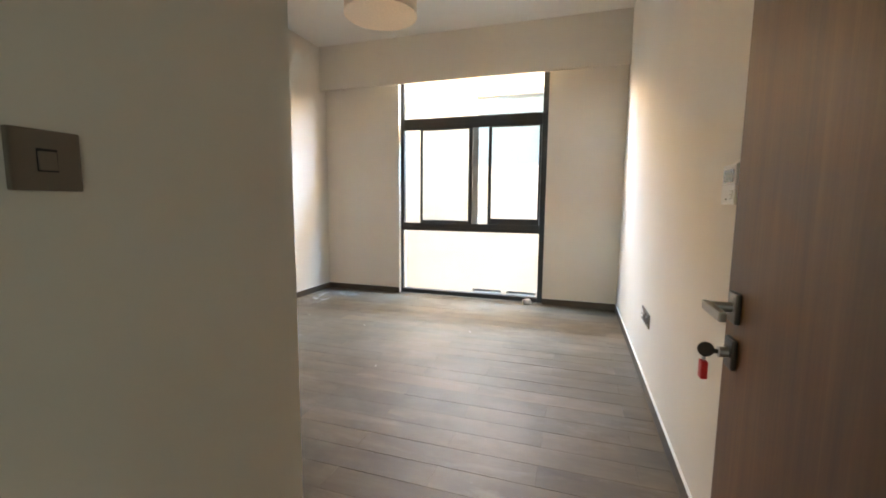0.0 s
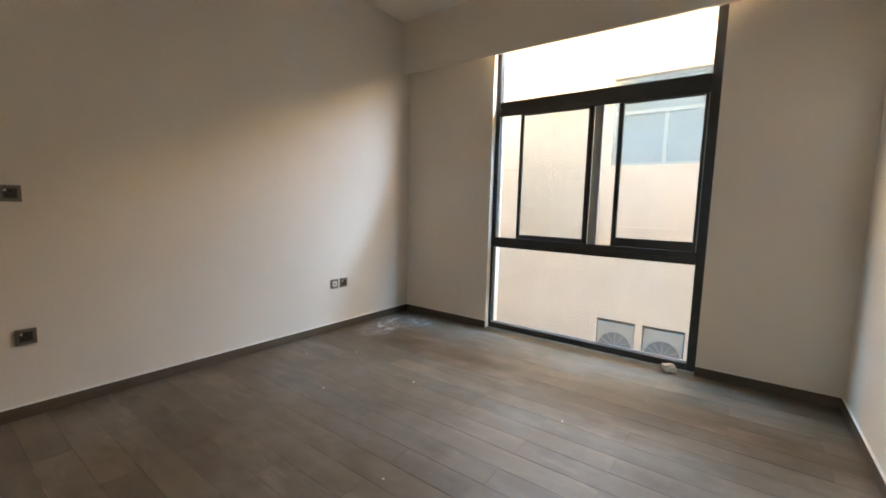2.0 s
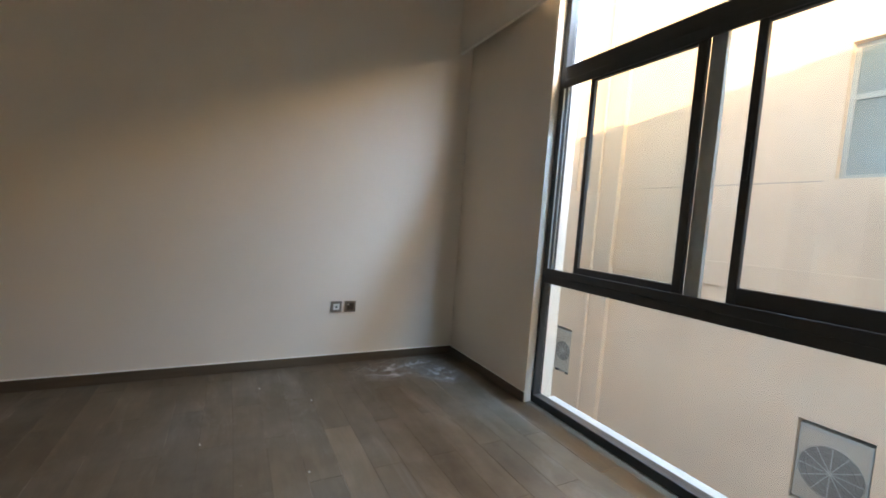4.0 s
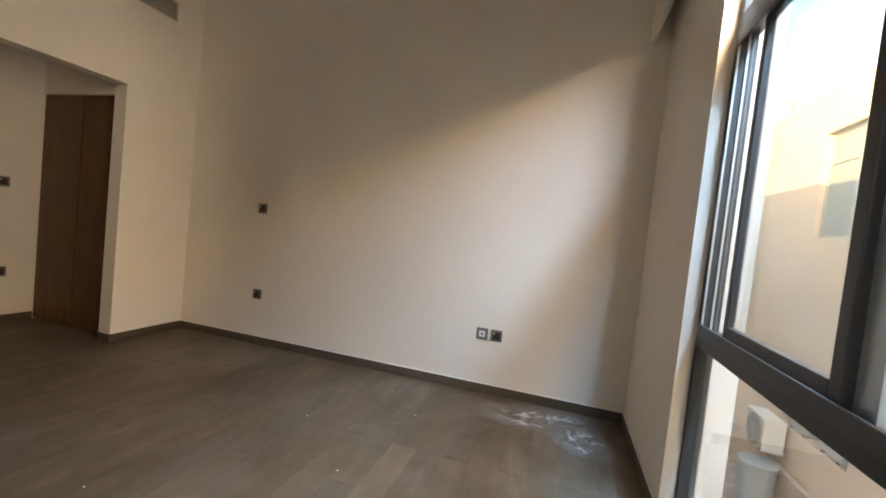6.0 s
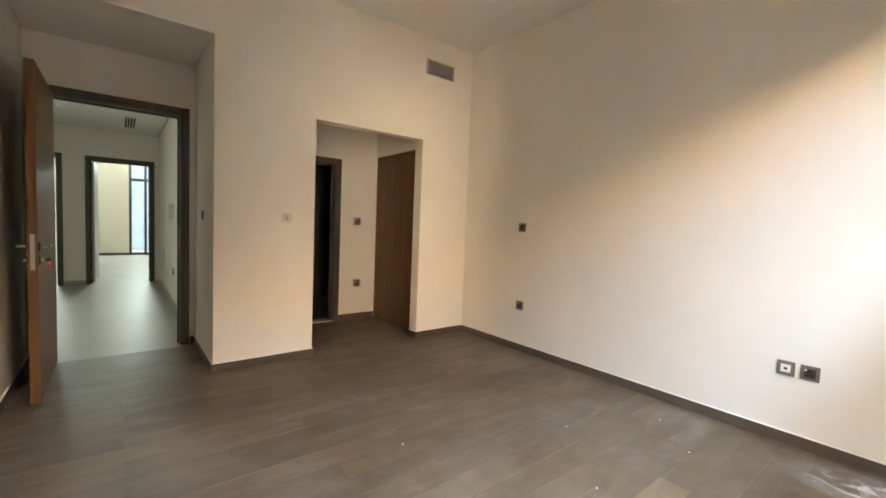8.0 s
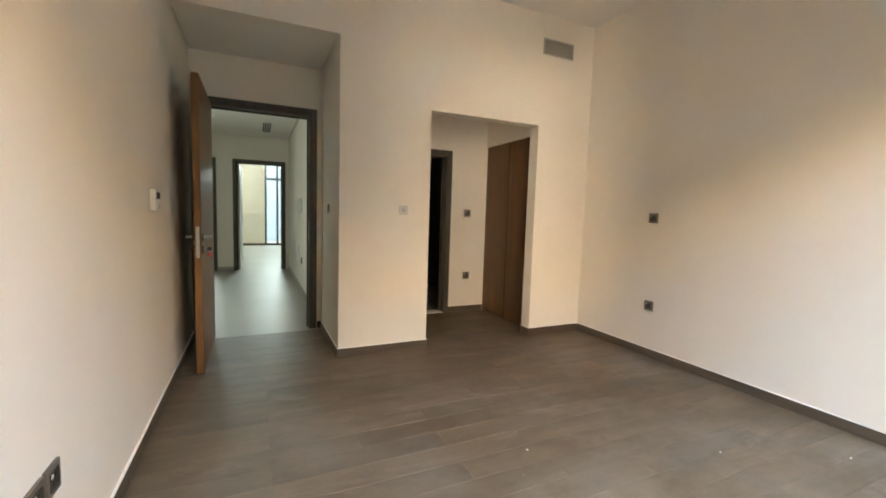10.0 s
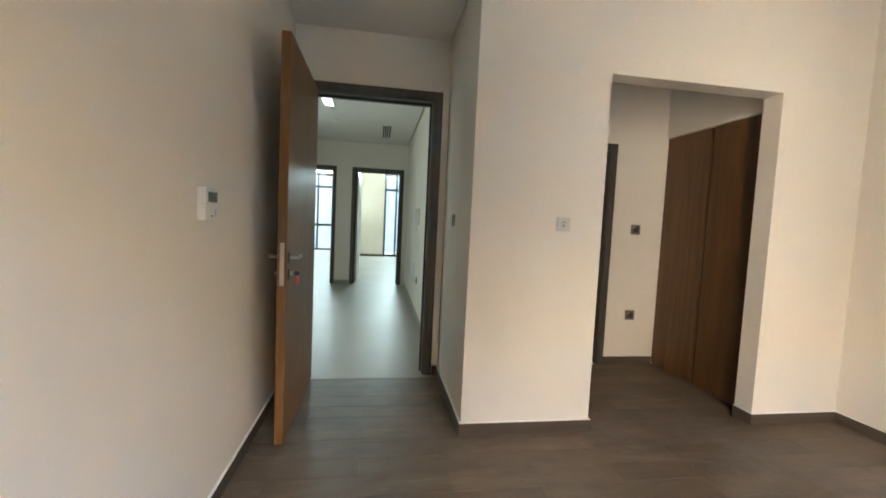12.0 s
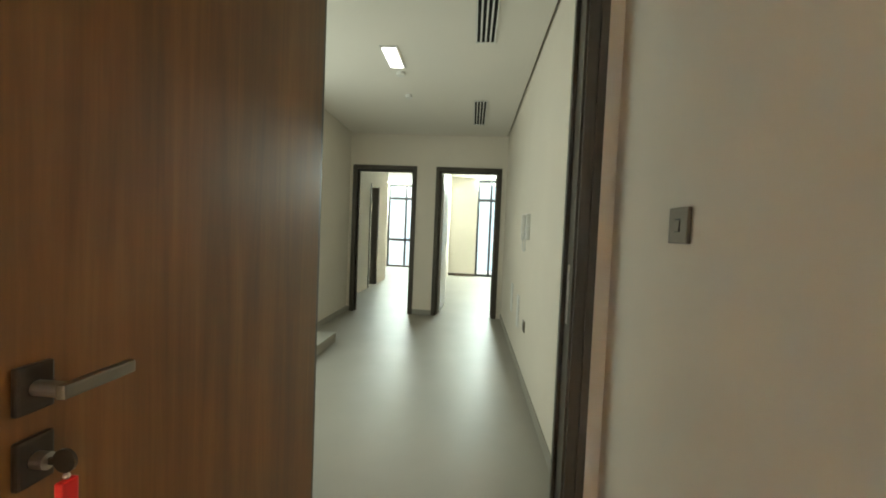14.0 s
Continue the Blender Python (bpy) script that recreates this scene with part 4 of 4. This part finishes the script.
def intercom():
    i = empty("intercom", pose(NOOK_W, -6.90, 1.26, 0, 0, 90), "white wall intercom handset with hanging cord", "intercom")
    part("base", bbox(-0.05, 0.05, -0.03, 0, -0.10, 0.11, bevel=0.006), M_WHITE, i)
    part("handset", bbox(-0.042, -0.002, -0.06, -0.032, -0.10, 0.10, bevel=0.008), M_WHITE, i)
    cu = bpy.data.curves.new("cord", 'CURVE')
    cu.dimensions, cu.bevel_depth = '3D', 0.005
    sp = cu.splines.new('BEZIER')
    pts = ((-0.02, -0.045, -0.10), (-0.01, -0.035, -0.19), (0.02, -0.03, -0.10))
    sp.bezier_points.add(2)
    for b, c in zip(sp.bezier_points, pts):
        b.co, b.handle_left_type, b.handle_right_type = c, 'AUTO', 'AUTO'
    me = bpy.data.meshes.new_from_object(bpy.data.objects.new("cord_tmp", cu))
    me.materials.append(M_WHITE)
    ob = new("cord", me)
    ob.parent = i


intercom()
for y, zc in ((-7.34, 0.51), (-7.92, 0.545)):
    thing("wall_panel", bbox(NOOK_W, NOOK_W + 0.012, y - 0.06, y + 0.06, zc - 0.15, zc + 0.14, bevel=0.003), M_WHITE, "blank white cover panel low on the corridor wall", "cover panel", group="corridor cover panels")
thing("stair_kerb", bbox(4.40, COR_E, -7.75, -7.10, 0, 0.10, bevel=0.006), M_TILE, "low tiled stair kerb at the corridor side", "kerb")


def far_window(name, x0, x1, y, z1, rails):
    w = empty(name, ((x0 + x1) / 2, y - 0.1, 0), "dark framed tall window of a far room", "window", kind="structure")
    t = 0.06
    bm = boxes((x0, x0 + t, y - 0.13, y - 0.07, 0, z1), (x1 - t, x1, y - 0.13, y - 0.07, 0, z1))
    for a, b in ((0, t), *rails, (z1 - t, z1)):
        box(bm, x0 + t, x1 - t, y - 0.13, y - 0.07, a, b)
    mid = (x0 + x1) / 2
    box(bm, mid - 0.03, mid + 0.03, y - 0.128, y - 0.072, t, z1 - t)
    wpart("window_frame", bm, M_ALU, w)
    g = wpart("pane", bbox(x0 + t, x1 - t, y - 0.104, y - 0.098, t, z1 - t), M_GLASS, w)
    g.visible_shadow = False


far_window("window_2", 2.14, 2.90, FAR_R, 2.70, ((2.10, 2.18),))
far_window("window_3", 4.62, 5.80, FAR_L, 2.70, ((0.86, 0.94), (2.21, 2.29)))
for y in (-11.74, -12.43):
    skirt_like = bbox(5.075, 5.225, y - 0.04, y + 0.04, 0, 2.12, bevel=0.003)
    thing("door_jamb", skirt_like, M_FRAME, "dark wooden jamb of an inner doorway", "door frame", "structure")

# ---- small things on the bedroom floor ----
def crumpled(name, at, size, mat, label, seed):
    bm = bmesh.new()
    bmesh.ops.create_icosphere(bm, subdivisions=3, radius=1.0)
    for v in bm.verts:
        n = noise.noise(v.co * 1.7 + Vector((seed, 0, 0))) * 0.45 + noise.noise(v.co * 4.5 + Vector((0, seed, 0))) * 0.22
        v.co = Vector((v.co.x * size[0], v.co.y * size[1], max(v.co.z, -0.75) * size[2])) * (1 + n)
    zmin = min(v.co.z for v in bm.verts)
    bmesh.ops.translate(bm, vec=(at[0], at[1], at[2] - zmin), verts=bm.verts)
    return thing(name, bm, mat, label, "litter")


crumpled("crumpled_paper", (2.72, -0.05, 0.0), (0.055, 0.04, 0.032), M_WHITE, "crumpled white paper lying by the window", 3.1)

# ---- floor planks ----
PW, PL, GAP = 0.147, 0.85, 0.0014


def plank_mesh(l, w):
    bm = bmesh.new()
    box(bm, 0, l, 0, w, -0.0022, 0.0)
    bmesh.ops.bevel(bm, geom=[e for e in bm.edges if all(v.co.z > -0.001 for v in e.verts)], offset=0.0006, segments=1, affect='EDGES')
    return mesh_of("plank", bm, M_PLANK)


PLANKS = {}


def lay(x0, x1, y0, y1, seed):
    """Half-bond rows along x, on the grid of rows that starts at y = -0.58."""
    rnd = random.Random(seed)
    k0 = math.floor((-0.58 - y1) / PW)
    k1 = math.ceil((-0.58 - y0) / PW)
    for k in range(k0, k1):
        ya, yb = max(y0, -0.58 - PW * (k + 1)), min(y1, -0.58 - PW * k)
        if yb - ya < 0.006:
            continue
        n = math.floor((x0 - 1.84) / PL) - 2
        joint = 1.84 + n * PL + (0.0 if k % 2 == 0 else 0.43)
        while joint < x1:
            xa, xb = max(x0, joint), min(x1, joint + PL)
            joint += PL
            if xb - xa < 0.006:
                continue
            key = (round(xb - xa, 3), round(yb - ya, 3))
            if key not in PLANKS:
                PLANKS[key] = plank_mesh(key[0] - GAP, key[1] - GAP)
            ob = new("plank", PLANKS[key])
            ob.location = (xa, ya, rnd.uniform(-0.0005, 0.0005))
            ob.parent = floor


lay(0.0, ROOM_E, ROOM_S, 0.059, 4)
lay(0.0, NOOK_W - 0.12, BATH_Y, ROOM_S, 9)
lay(NOOK_W, ROOM_E, -4.868, ROOM_S, 12)


# ---- plaster dust left in the corner by the window ----
def dust_patch(name, at, rx, ry, turn, label, seed):
    bm = bmesh.new()
    rim = []
    n = 40
    for i in range(n):
        a = 2 * math.pi * i / n
        r = 0.95 + 0.14 * noise.noise(Vector((math.cos(a) * 2, math.sin(a) * 2, seed)))
        rim.append(bm.verts.new((math.cos(a) * r, math.sin(a) * r, 0)))
    bm.faces.new(rim)
    ob = thing(name, bm, M_DUST, label, "dust", "stuff")
    ob.matrix_world = pose(at[0], at[1], 0.0022, 0, 0, turn) @ Matrix.Diagonal((rx, ry, 1, 1))


dust_patch("plaster_dust", (0.25, -0.55, 0), 0.23, 0.48, 8, "smeared white plaster dust on the floor corner", 2)
dust_patch("plaster_dust", (0.42, -0.30, 0), 0.26, 0.20, 30, "thin white plaster dust on the floor corner", 5)
rnd_bits = random.Random(3)
for bx, by in ((0.62, -1.32), (1.35, -1.45), (2.35, -1.30), (0.95, -1.9), (1.9, -2.3), (0.35, -1.6)):
    crumpled("plaster_crumb", (bx, by, 0.0), (0.005, 0.004, 0.003), M_WHITE, "tiny white plaster crumb on the floor", rnd_bits.uniform(0, 9))
